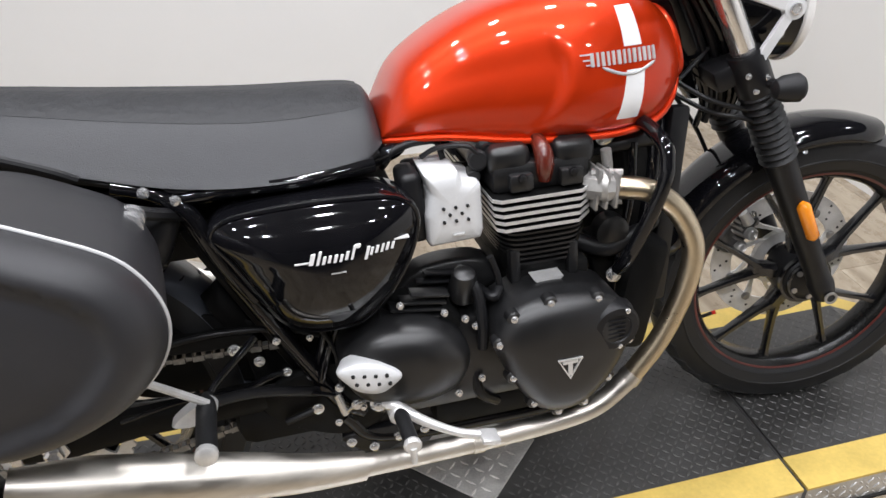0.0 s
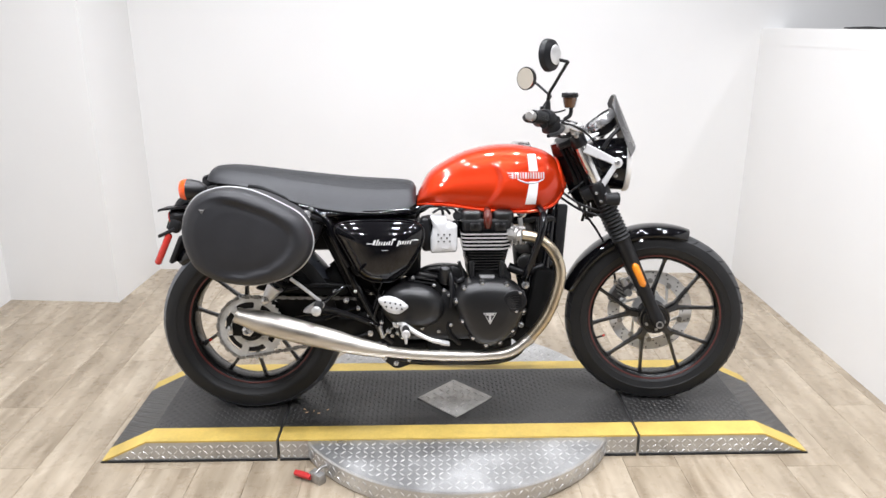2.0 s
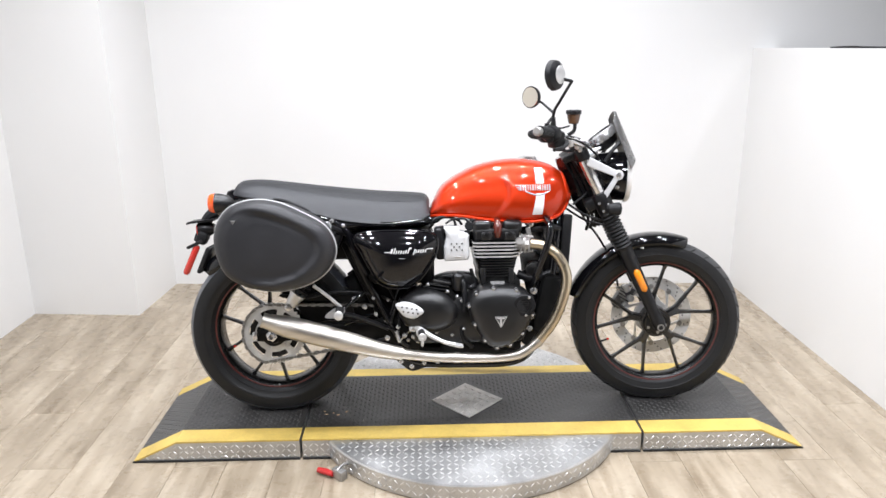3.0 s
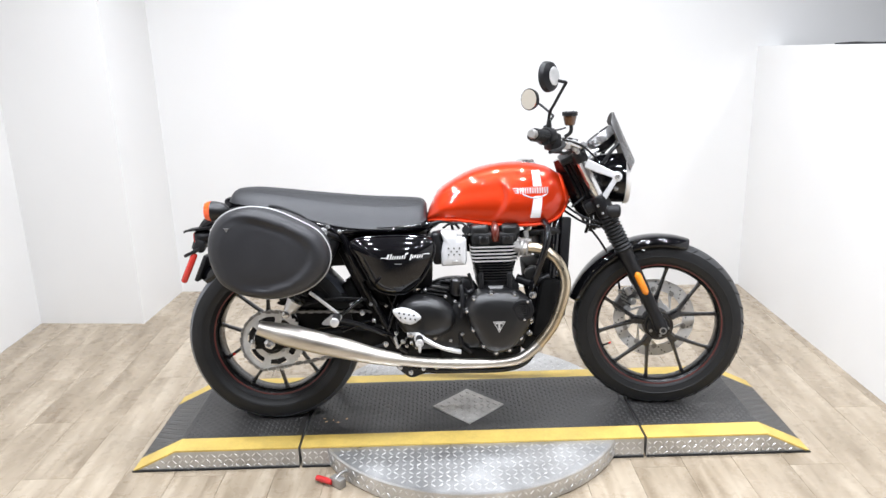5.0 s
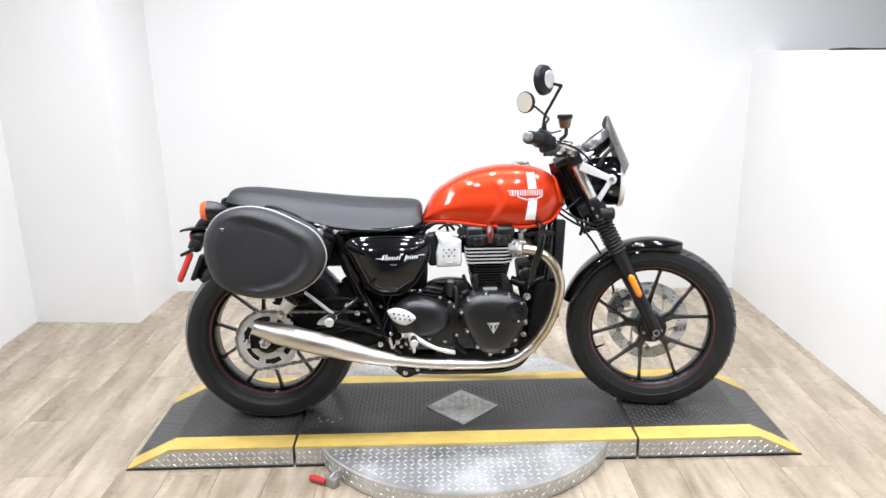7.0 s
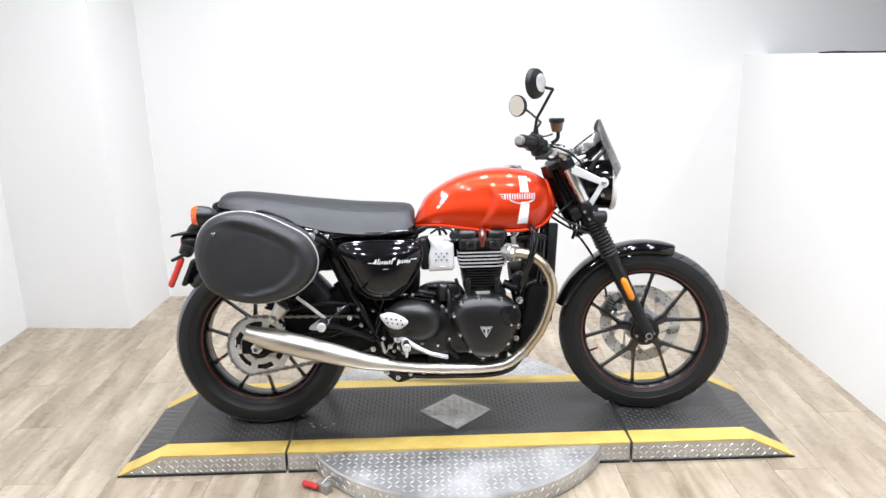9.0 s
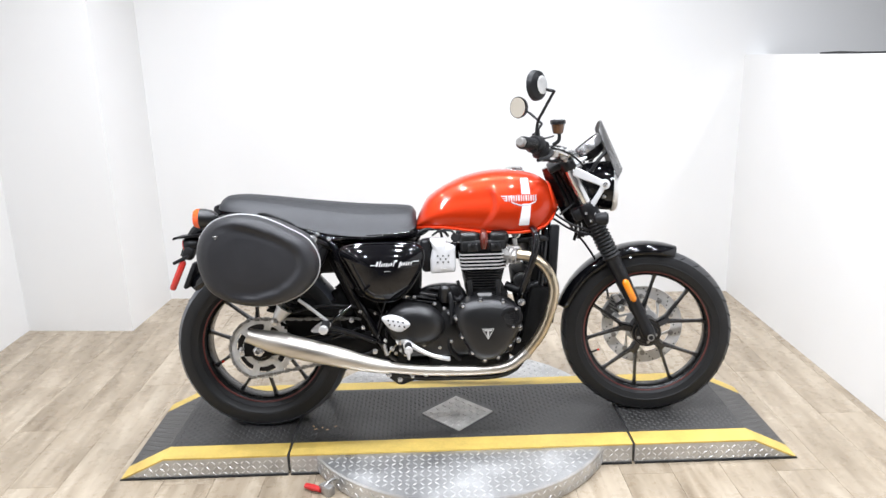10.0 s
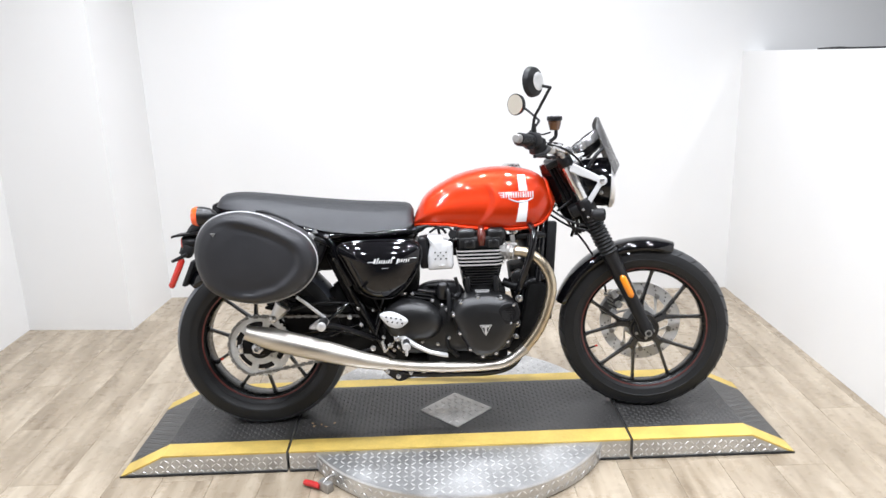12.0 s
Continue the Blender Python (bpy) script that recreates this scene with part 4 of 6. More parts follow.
# handlebar
BAR = [(0.305, -0.300, 1.040), (0.335, -0.235, 1.036), (0.390, -0.130, 1.012), (0.405, -0.06, 1.000), (0.405, 0.06, 1.000), (0.390, 0.130, 1.012), (0.335, 0.235, 1.036), (0.305, 0.300, 1.040)]
bm = tube(bmesh.new(), BAR, 0.0125, 14)
bar = part("handlebar", bm, SATIN, bike, "black tubular handlebar")
for sy in (-1, 1):
    g0, g1 = np.array([0.310, sy * 0.280, 1.042 - sy * 0.016]), np.array([0.268, sy * 0.380, 1.048 - sy * 0.022])
    bm = bmesh.new()
    pts, rad = [], []
    for k in range(25):
        pts.append(g0 + (g1 - g0) * k / 24)
        rad.append(0.0205 if k % 2 else 0.0190)
    rad[0] = rad[1] = 0.024
    tube(bm, pts, rad, 16, straight=True)
    part("grip", bm, RUBBER, bar, "ribbed black rubber grip")
    bm = bmesh.new()
    lathe(bm, [(0, 0.011), (0.002, 0.0155), (0.020, 0.0155), (0.025, 0.011)], g1, (g1 - g0), 18)
    part("bar_end", bm, FLANGE if sy < 0 else SATIN, bar, "silver bar end weight" if sy < 0 else "")
    bm = bmesh.new()
    c = np.array([0.332, sy * 0.240, 1.036])
    box(bm, c, (0.046, 0.056, 0.060), 0.012, Matrix.Rotation(radians(sy * -30), 3, "Z"))
    box(bm, c + np.array([0.012, 0.0, -0.028]), (0.030, 0.04, 0.024), 0.008, Matrix.Rotation(radians(sy * -30), 3, "Z"))
    part("switch_housing", bm, PLASTIC, bar)
    bm = bmesh.new()
    lathe(bm, [(-0.024, 0.024), (-0.018, 0.030), (0.012, 0.031), (0.022, 0.026)], g0 + (g0 - g1) * 0.12, (g1 - g0), 24)
    part("throttle_drum", bm, PLASTIC, bar)
    bm = bmesh.new()
    tube(bm, [(0.365, sy * 0.210, 1.030), (0.370, sy * 0.245, 1.024), (0.352, sy * 0.32, 1.015), (0.318, sy * 0.38, 1.010)], [0.010, 0.008, 0.0065, 0.006], 10)
    part("lever", bm, SATIN, bar, "hand lever")
for y in (-0.04, 0.04):
    bm = bmesh.new()
    box(bm, (0.407, y, 0.992), (0.042, 0.026, 0.050), 0.009)
    part("bar_clamp", bm, SILVERP, bar)
bm = bmesh.new()
box(bm, (0.380, -0.165, 1.022), (0.034, 0.045, 0.034), 0.008)
part("clamp_block", bm, ALU, bar, "bright metal lever clamp")
bm = bmesh.new()
tube(bm, [(0.352, -0.205, 1.030), (0.362, -0.190, 1.030), (0.398, -0.135, 1.018), (0.404, -0.120, 1.014)], [0.008, 0.013, 0.013, 0.009], 14, straight=True)
part("master_cylinder", bm, ALU, bar, "bare metal brake master cylinder")
for x, y, z in ((0.415, -0.085, 1.000), (0.425, -0.02, 1.004), (0.398, -0.055, 0.985)):
    bolt(bar, x, y, z, 0.009, 0.010, (0, -0.6, 0.8))
part("clamp_lid", box(bmesh.new(), (0.409, 0, 1.019), (0.038, 0.115, 0.013), 0.005, roty(-10)), CHROME, bar, "polished handlebar clamp lid")
for x, y in ((0.398, -0.045), (0.422, -0.045), (0.398, 0.045), (0.422, 0.045)):
    bolt(bar, x, y, 1.025, 0.0048, 0.006, (0, 0, 1))
part("clutch_perch", tube(bmesh.new(), [(0.372, -0.185, 1.032), (0.394, -0.172, 1.026), (0.428, -0.150, 1.010)], [0.010, 0.012, 0.007], 12, straight=True), CHROME, bar, "bright lever perch")
for x, y, z in ((0.430, -0.120, 1.004), (0.442, -0.095, 0.998), (0.372, -0.150, 1.008)):
    part("cable_adjuster", lathe(bmesh.new(), [(0, 0.005), (0.004, 0.0065), (0.014, 0.0065), (0.018, 0.004)], (x, y, z), (0.7, -0.4, 0.4), 12), CHROME, bar)
part("brake_union", tube(bmesh.new(), [(0.418, -0.142, 1.018), (0.432, -0.120, 1.014), (0.454, -0.088, 1.004), (0.462, -0.076, 0.999)], [0.008, 0.0135, 0.0135, 0.007], 14, straight=True), CHROME, bar, "bright hose union")
for x, y, z, r in ((0.436, -0.112, 1.024, 0.010), (0.412, -0.150, 1.004, 0.009), (0.424, -0.132, 0.992, 0.008)):
    part("union_bolt", lathe(bmesh.new(), [(-0.004, r), (0.005, r), (0.008, r * 0.7), (0.010, r * 0.3)], (x, y, z), (-0.2, -0.6, 0.75), 12), ALU, bar)
part("switch_lead", tube(bmesh.new(), [(0.345, -0.225, 1.008), (0.372, -0.185, 0.992), (0.405, -0.140, 0.994), (0.430, -0.095, 0.985)], 0.006, 8), SATIN, bar)
# brake fluid reservoir
part("brake_reservoir", lathe(bmesh.new(), [(-0.020, 0.010), (-0.018, 0.017), (0.0, 0.0215), (0.014, 0.0235), (0.015, 0.020)], (0.392, -0.215, 1.108), (0, 0, 1), 24), BROWN, bar, "brake reservoir with brown fluid")
part("reservoir_cap", lathe(bmesh.new(), [(0, 0.0235), (0.002, 0.0275), (0.012, 0.0275), (0.0155, 0.0255), (0.016, 0.012)], (0.392, -0.215, 1.121), (0, 0, 1), 12), SATIN, bar, angle=25)
for a in (40, 220):
    bolt(bar, 0.392 + 0.017 * math.cos(radians(a)), -0.215 + 0.017 * math.sin(radians(a)), 1.136, 0.003, 0.003, (0, 0, 1))
bm = bmesh.new()
tube(bm, [(0.397, -0.215, 1.096), (0.395, -0.215, 1.066), (0.375, -0.212, 1.050)], 0.0065, 8)
tube(bm, [(0.378, -0.222, 1.082), (0.350, -0.245, 1.076), (0.322, -0.265, 1.078)], 0.0028, 6)
part("reservoir_stem", bm, SATIN, bar)


def mirror(stem, centre, normal, r, name="mirror"):
    bm = tube(bmesh.new(), stem, 0.0052, 10, 4)
    mo = part(name, bm, SATIN, bike, "round black mirror on a bent stem")
    n = Vector(normal).normalized()
    bm = bmesh.new()
    lathe(bm, [(-0.020, 0.010), (-0.017, r * 0.62), (-0.008, r * 0.93), (0.004, r), (0.009, r), (0.010, r * 0.94)], centre, n, 40)
    part("mirror_shell", bm, SATIN, mo)
    bm = bmesh.new()
    lathe(bm, [(0.0102, r * 0.93), (0.0112, r * 0.90)], centre, n, 40)
    part("mirror_glass", bm, MIRRORM, mo)
    bm = bmesh.new()
    lathe(bm, [(-0.0206, r * 0.60), (-0.0226, r * 0.54), (-0.0235, r * 0.3)], centre, n, 32)
    part("mirror_back_disc", bm, ALU, mo, "silver disc on the mirror back")
    bm = bmesh.new()
    lathe(bm, [(0, 0.010), (0.016, 0.010), (0.018, 0.008)], stem[0], (0, 0, 1), 6)
    part("stem_nut", bm, SATIN, mo)
    foot, up = np.array(stem[0]), np.array(stem[1])
    part("stem_boot", tube(bmesh.new(), [foot, foot + (up - foot) * 0.35, foot + (up - foot) * 0.8], [0.0115, 0.0105, 0.0068], 12, straight=True), RUBBER, mo, "black rubber boot")
    return mo


mirror([(0.318, -0.265, 1.058), (0.320, -0.280, 1.128), (0.338, -0.320, 1.168), (0.366, -0.378, 1.222), (0.370, -0.386, 1.230), (0.360, -0.390, 1.233), (0.338, -0.393, 1.238)], (0.316, -0.395, 1.250), (-0.79, 0.55, -0.05), 0.049)
mirror([(0.322, 0.265, 1.058), (0.330, 0.275, 1.080), (0.352, 0.290, 1.110), (0.347, 0.305, 1.120), (0.305, 0.355, 1.158), (0.285, 0.37, 1.168)], (0.262, 0.385, 1.182), (-0.62, -0.72, 0.02), 0.046)

# cables
for k, pts in enumerate([
    [(0.345, -0.20, 1.030), (0.43, -0.15, 1.00), (0.50, -0.07, 0.93), (0.47, -0.05, 0.84), (0.40, -0.06, 0.78)],
    [(0.340, 0.21, 1.030), (0.45, 0.14, 1.03), (0.52, 0.06, 0.96), (0.46, 0.05, 0.85), (0.38, 0.05, 0.76)],
    [(0.36, -0.05, 0.80), (0.43, -0.10, 0.75), (0.50, -0.11, 0.725), (0.555, -0.11, 0.71)],
    [(0.37, -0.03, 0.77), (0.44, -0.09, 0.725), (0.51, -0.115, 0.705), (0.57, -0.10, 0.66)],
]):
    part("cable", tube(bmesh.new(), pts, 0.0042, 8), SATIN, bike)

# the bars and wheel are turned a little to the right
axis_pt = Vector(on_fork(0.60, 0, -0.055))
STEER = Matrix.Translation(axis_pt) @ Matrix.Rotation(radians(-7.5), 4, Vector(SU)) @ Matrix.Translation(-axis_pt)
STEERED = ("front_wheel", "brake_disc", "brake_caliper", "front_mudguard", "fork_leg", "front_axle", "lower_yoke", "upper_yoke", "headlamp", "headlamp_bracket", "fly_screen", "instrument", "front_indicator", "handlebar", "mirror")
for ob in bike.children:
    if ob.name.split(".")[0] in STEERED:
        ob.matrix_local = STEER

# ---- tank ----
TK_TOP = spline([(-0.136, 0.772), (-0.120, 0.812), (-0.084, 0.864), (0.003, 0.917), (0.090, 0.945), (0.188, 0.955), (0.286, 0.942), (0.340, 0.917), (0.372, 0.880), (0.392, 0.835)], 8)
TK_LOW = [(-0.136, 0.752), (-0.039, 0.753), (0.085, 0.737), (0.200, 0.731), (0.270, 0.734), (0.334, 0.752), (0.375, 0.795), (0.392, 0.832)]
TK_W = [(-0.136, 0.102), (-0.09, 0.124), (0.0, 0.148), (0.10, 0.166), (0.20, 0.176), (0.29, 0.170), (0.345, 0.142), (0.378, 0.095), (0.392, 0.050)]


def lerp(table, x):
    return float(np.interp(x, [p[0] for p in table], [p[1] for p in table]))


TK_LOWS, TK_WS = spline(TK_LOW, 8), spline(TK_W, 8)


def ease(v):
    v = min(max(v, 0.0), 1.0)
    return v * v * (3 - 2 * v)


def tank_point(x, a):
    """On the tank: x along it, a from 0 (near lower edge) over the top (pi/2) to pi."""
    zt, zb, w = lerp(TK_TOP, x), lerp(TK_LOWS, x), lerp(TK_WS, x)
    ca, sa = math.cos(a), math.sin(a)
    y = -w * math.copysign(abs(ca) ** 0.62, ca)
    z = zb + (zt - zb) * abs(sa) ** 0.95
    h = (z - zb) / max(zt - zb, 1e-4)
    tuck = 1 - 0.16 * max(0.0, 1 - h / 0.35) ** 2
    knee = 0.0105 * ease((0.150 - 0.30 * (h - 0.48) ** 2 - x) / 0.030 + 0.5) * ease((x + 0.135) / 0.17) * ease(h / 0.16) * (1 - ease((h - 0.52) / 0.34))
    y = y * tuck
    y -= math.copysign(min(knee, abs(y)), y) if abs(y) > 0.02 else 0
    return Vector((x, y, z))


def tank_normal(x, a):
    d = 1e-3
    n = (tank_point(x + d, a) - tank_point(x - d, a)).cross(tank_point(x, a + d) - tank_point(x, a - d))
    n.normalize()
    return n if n.y < 0 or a > 1.2 else -n


bm = bmesh.new()
loops = []
for x in np.concatenate([np.linspace(-0.136, -0.07, 10), np.linspace(-0.06, 0.33, 84), np.linspace(0.337, 0.3915, 14)]):
    loops.append([tuple(tank_point(x, a)) for a in np.linspace(0.0, math.pi, 72)])
rings(bm, loops)
tank = part("fuel_tank", bm, CANDY, bike, "candy red fuel tank with white stripe", 60)
for sy in (-1, 1):
    lip = [tank_point(x, 0.0 if sy < 0 else math.pi) + Vector((0, sy * 0.004, -0.003)) for x in np.linspace(-0.134, 0.388, 30)]
    bm = tube(bmesh.new(), [tuple(p) for p in lip], 0.0058, 10, 2)
    part("seam_lip", bm, CANDY, tank)
rim = [tuple(tank_point(0.376 - 0.020 * math.sin(a), a)) for a in np.linspace(0.0, math.pi, 48)]
part("front_seam", tube(bmesh.new(), rim, 0.0068, 10, 1, straight=True), CANDY, tank)


def a_for(x, z):
    lo, hi = 0.0, math.pi / 2
    for _ in range(30):
        m = (lo + hi) / 2
        if tank_point(x, m).z < z:
            lo = m
        else:
            hi = m
    return (lo + hi) / 2


def decal(name, corners, material, parent, nx=4, nz=10, lift=0.0012, label=""):
    """A thin patch on the tank between the lines (x, z) of its left and right sides."""
    (xl0, z0), (xr0, _), (xr1, z1), (xl1, _) = corners
    bm = bmesh.new()
    tops, bots = [], []
    for j in range(nz + 1):
        v = j / nz
        z = z0 + (z1 - z0) * v
        rt, rb = [], []
        for i in range(nx + 1):
            u = i / nx
            x = (xl0 + (xl1 - xl0) * v) * (1 - u) + (xr0 + (xr1 - xr0) * v) * u
            a = a_for(x, z)
            p, n = tank_point(x, a), tank_normal(x, a)
            rt.append(bm.verts.new(p + n * lift))
            rb.append(bm.verts.new(p - n * 0.001))
        tops.append(rt)
        bots.append(rb)
    for g in (tops, bots):
        for j in range(nz):
            for i in range(nx):
                bm.faces.new((g[j][i], g[j][i + 1], g[j + 1][i + 1], g[j + 1][i]))
    edge = [(0, i) for i in range(nx + 1)] + [(j, nx) for j in range(1, nz + 1)] + [(nz, i) for i in range(nx - 1, -1, -1)] + [(j, 0) for j in range(nz - 1, 0, -1)]
    for p, q in zip(edge, edge[1:] + edge[:1]):
        bm.faces.new((tops[p[0]][p[1]], tops[q[0]][q[1]], bots[q[0]][q[1]], bots[p[0]][p[1]]))
    return part(name, bm, material, parent, label, 50)


decal("stripe", [(0.233, 0.755), (0.270, 0.755), (0.278, 0.832), (0.247, 0.832)], WHITEP, tank, label="white painted stripe")
decal("stripe", [(0.246, 0.866), (0.277, 0.866), (0.273, 0.922), (0.245, 0.922)], WHITEP, tank, label="white painted stripe")
# maker's badge as plain bars with a swoosh
xs = 0.188
for k, w in enumerate((0.0050, 0.0036, 0.0048, 0.0036, 0.0040, 0.0052, 0.0036, 0.0036, 0.0050, 0.0036, 0.0044, 0.0036, 0.0040)):
    decal("badge_bar", [(xs, 0.842), (xs + w, 0.842), (xs + w, 0.862), (xs, 0.862)], PIPING, tank, 1, 2, 0.003)
    xs += w + 0.0047
for z, x0 in ((0.859, 0.172), (0.851, 0.176), (0.844, 0.180)):
    decal("badge_line", [(x0, z), (0.188, z), (0.188, z + 0.0022), (x0, z + 0.0022)], PIPING, tank, 2, 1, 0.002)
sw = []
for t in np.linspace(0, 1, 14):
    x = 0.206 + 0.092 * t
    z = 0.840 - 0.014 * math.sin(math.pi * t)
    a = a_for(x, z)
    sw.append(tuple(tank_point(x, a) + tank_normal(x, a) * 0.001))
part("badge_swoosh", tube(bmesh.new(), sw, [0.0008] + [0.0026] * 12 + [0.0008], 8, 2), PIPING, tank)
bm = bmesh.new()
lathe(bm, [(-0.012, 0.038), (0.003, 0.040), (0.007, 0.034), (0.013, 0.033), (0.017, 0.027), (0.018, 0.008)], (0.236, 0.0, 0.945), (0.05, 0, 1), 36)
part("filler_cap", bm, FORKM, tank, "round brushed metal filler cap", 40)

# ---- seat ----
S_TOP = spline([(-0.868, 0.846), (-0.858, 0.868), (-0.835, 0.880), (-0.768, 0.883), (-0.66, 0.872), (-0.546, 0.858), (-0.355, 0.838), (-0.20, 0.828), (-0.155, 0.820), (-0.140, 0.800)], 6)
S_LOW = spline([(-0.868, 0.838), (-0.828, 0.826), (-0.712, 0.815), (-0.62, 0.788), (-0.572, 0.770), (-0.45, 0.740), (-0.307, 0.729), (-0.20, 0.733), (-0.155, 0.742), (-0.140, 0.756)], 6)
S_W = spline([(-0.868, 0.070), (-0.850, 0.105), (-0.80, 0.130), (-0.70, 0.148), (-0.55, 0.172), (-0.40, 0.190), (-0.28, 0.190), (-0.19, 0.172), (-0.155, 0.150), (-0.140, 0.132)], 6)
bm = bmesh.new()


def seat_point(x, a):
    zt, zb, w = lerp(S_TOP, x), lerp(S_LOW, x), lerp(S_W, x)
    ca, sa = math.cos(a), math.sin(a)
    h = 0.5 + 0.5 * math.copysign(abs(sa) ** 0.55, sa)
    y = w * math.copysign(abs(ca) ** 0.42, ca) * (1 - 0.22 * h)
    return (x, y, zb + (zt - zb) * h - 3.2 * y * y * h + 0.004 * h)


S_X = np.concatenate([np.linspace(-0.868, -0.82, 10), np.linspace(-0.81, -0.17, 40), np.linspace(-0.163, -0.140, 6)])
rings(bm, [[seat_point(x, a) for a in np.linspace(0, 2 * math.pi, 44, endpoint=False)] for x in S_X])
seat = part("seat", bm, SEATM, bike, "long flat black vinyl dual seat", 55)
# the textured cover panel along the top
bm = bmesh.new()
loops = []
for x in np.linspace(-0.835, -0.158, 48):
    up = [seat_point(x, a) for a in np.linspace(radians(68), radians(112), 22)]
    loops.append([(p, q, r + 0.0004) for p, q, r in up] + [(p, q, r - 0.004) for p, q, r in up[::-1]])
rings(bm, loops)
part("seat_top", bm, SEATTOP, seat, "textured dark grip cover", 55)
for sy in (-1, 1):
    pts = [(x, sy * (lerp(S_W, x) - 0.030), lerp(S_LOW, x) - 0.004) for x in np.linspace(-0.82, -0.15, 20)]
    part("seat_base", tube(bmesh.new(), pts, 0.008, 8, 2), PLASTIC, seat)
bm = bmesh.new()
loops = []
for x in np.linspace(-0.80, -0.13, 14):
    zb, w = lerp(S_LOW, x), lerp(S_W, x) * 0.62
    loops.append([(x, w, zb + 0.012), (x, -w, zb + 0.012), (x, -w * 0.9, zb - 0.035), (x, w * 0.9, zb - 0.035)])
part("seat_pan", rings(bm, loops), PLASTIC, seat)
bm = bmesh.new()
tube(bm, [(-0.700, -0.160, 0.822), (-0.660, -0.172, 0.818), (-0.600, -0.178, 0.795), (-0.570, -0.172, 0.776)], 0.006, 8)
part("grab_strap", bm, PLASTIC, seat)

# ---- pannier ----
C_OUT = spline([(-0.839, 0.720), (-0.823, 0.777), (-0.782, 0.822), (-0.711, 0.843), (-0.630, 0.834), (-0.544, 0.796), (-0.477, 0.753), (-0.447, 0.688), (-0.464, 0.624), (-0.525, 0.571), (-0.625, 0.543), (-0.730, 0.556), (-0.801, 0.596), (-0.831, 0.658)], 7, True)
bm = bmesh.new()
plate(bm, C_OUT, [(0.72, -0.185), (0.80, -0.200), (0.86, -0.24), (0.925, -0.32), (0.975, -0.400), (1.0, -0.432)])
pannier = part("pannier", bm, CASEM, bike, "rounded black vinyl hard pannier with silver piping", 50)
bm = bmesh.new()
T_OUT = spline([(-0.804, 0.721), (-0.791, 0.773), (-0.750, 0.806), (-0.689, 0.807), (-0.605, 0.782), (-0.530, 0.742), (-0.502, 0.698), (-0.519, 0.644), (-0.577, 0.599), (-0.661, 0.579), (-0.736, 0.595), (-0.791, 0.651)], 7, True)
LID = [(0.05, -0.503), (0.25, -0.5025), (0.5, -0.500), (0.72, -0.495), (0.86, -0.486), (0.93, -0.475), (0.975, -0.459), (0.994, -0.444), (0.995, -0.430)]


def hollow(x, z):
    """Depth of the shallow teardrop hollow pressed into the lid."""
    p, c = np.array([x, z]), T_OUT.mean(0)
    seg = np.linalg.norm(T_OUT - p, axis=1)
    i = int(seg.argmin())
    inside = np.linalg.norm(p - c) < np.linalg.norm(T_OUT[i] - c)
    d = min(max((seg[i] if inside else -seg[i]) / 0.030 + 0.45, 0.0), 1.0)
    fade = min(max((x + 0.815) / 0.16, 0.0), 1.0)
    return 0.015 * d * d * (3 - 2 * d) * fade * fade * (3 - 2 * fade)


loops, c = [], C_OUT.mean(0)
for f in [0.995, 0.994, 0.985, 0.975, 0.955, 0.93, 0.90] + list(np.linspace(0.87, 0.05, 30)):
    q = c + (C_OUT - c) * f
    y = -0.430 if not loops else float(np.interp(f, [a for a, b in LID[:-1]], [b for a, b in LID[:-1]]))
    loops.append([(x, y + (hollow(x, z) if f < 0.97 else 0.0), z) for x, z in q])
rings(bm, loops)
lid = part("lid", bm, CASEM, pannier, "domed lid with a pressed teardrop hollow", 60)
pts = [(p[0], -0.434, p[1]) for p in C_OUT] + [(C_OUT[0][0], -0.434, C_OUT[0][1])]
part("piping", tube(bmesh.new(), pts, 0.0027, 8, 1, straight=True), PIPING, pannier, "silver piping")
bm = bmesh.new()
rings(bm, [[(-0.762 + dx * k, y, 0.777 + dz * k) for dx, dz in ((-0.0080, 0.0046), (0.0080, 0.0046), (0, -0.0080))] for k, y in ((1, -0.480), (1, -0.4925), (0.8, -0.4938))])
part("pannier_badge", bm, CHAINM, pannier, "small grey triangular badge")
bm = bmesh.new()
tube(bm, [(-0.545, -0.310, 0.535), (-0.505, -0.300, 0.500), (-0.455, -0.285, 0.452)], 0.006, 8)
part("pannier_stay", bm, ALU, bike, "bright metal pannier stay")
bm = bmesh.new()
tube(bm, [(-0.44, -0.14, 0.69), (-0.503, -0.20, 0.728), (-0.62, -0.18, 0.765), (-0.80, -0.16, 0.775)], 0.010, 8)
tube(bm, [(-0.80, -0.145, 0.79), (-0.80, -0.145, 0.60), (-0.60, -0.145, 0.52)], 0.008, 8)
part("pannier_rail", bm, SATIN, bike)
bm = bmesh.new()
lathe(bm, [(0, 0.018), (0.012, 0.018), (0.014, 0.012), (0.030, 0.012), (0.031, 0.020), (0.043, 0.020), (0.045, 0.015)], (-0.503, -0.222, 0.730), (0, -1, 0), 20)
part("pannier_mount", bm, CHROME, bike, "bright metal mounting knob")

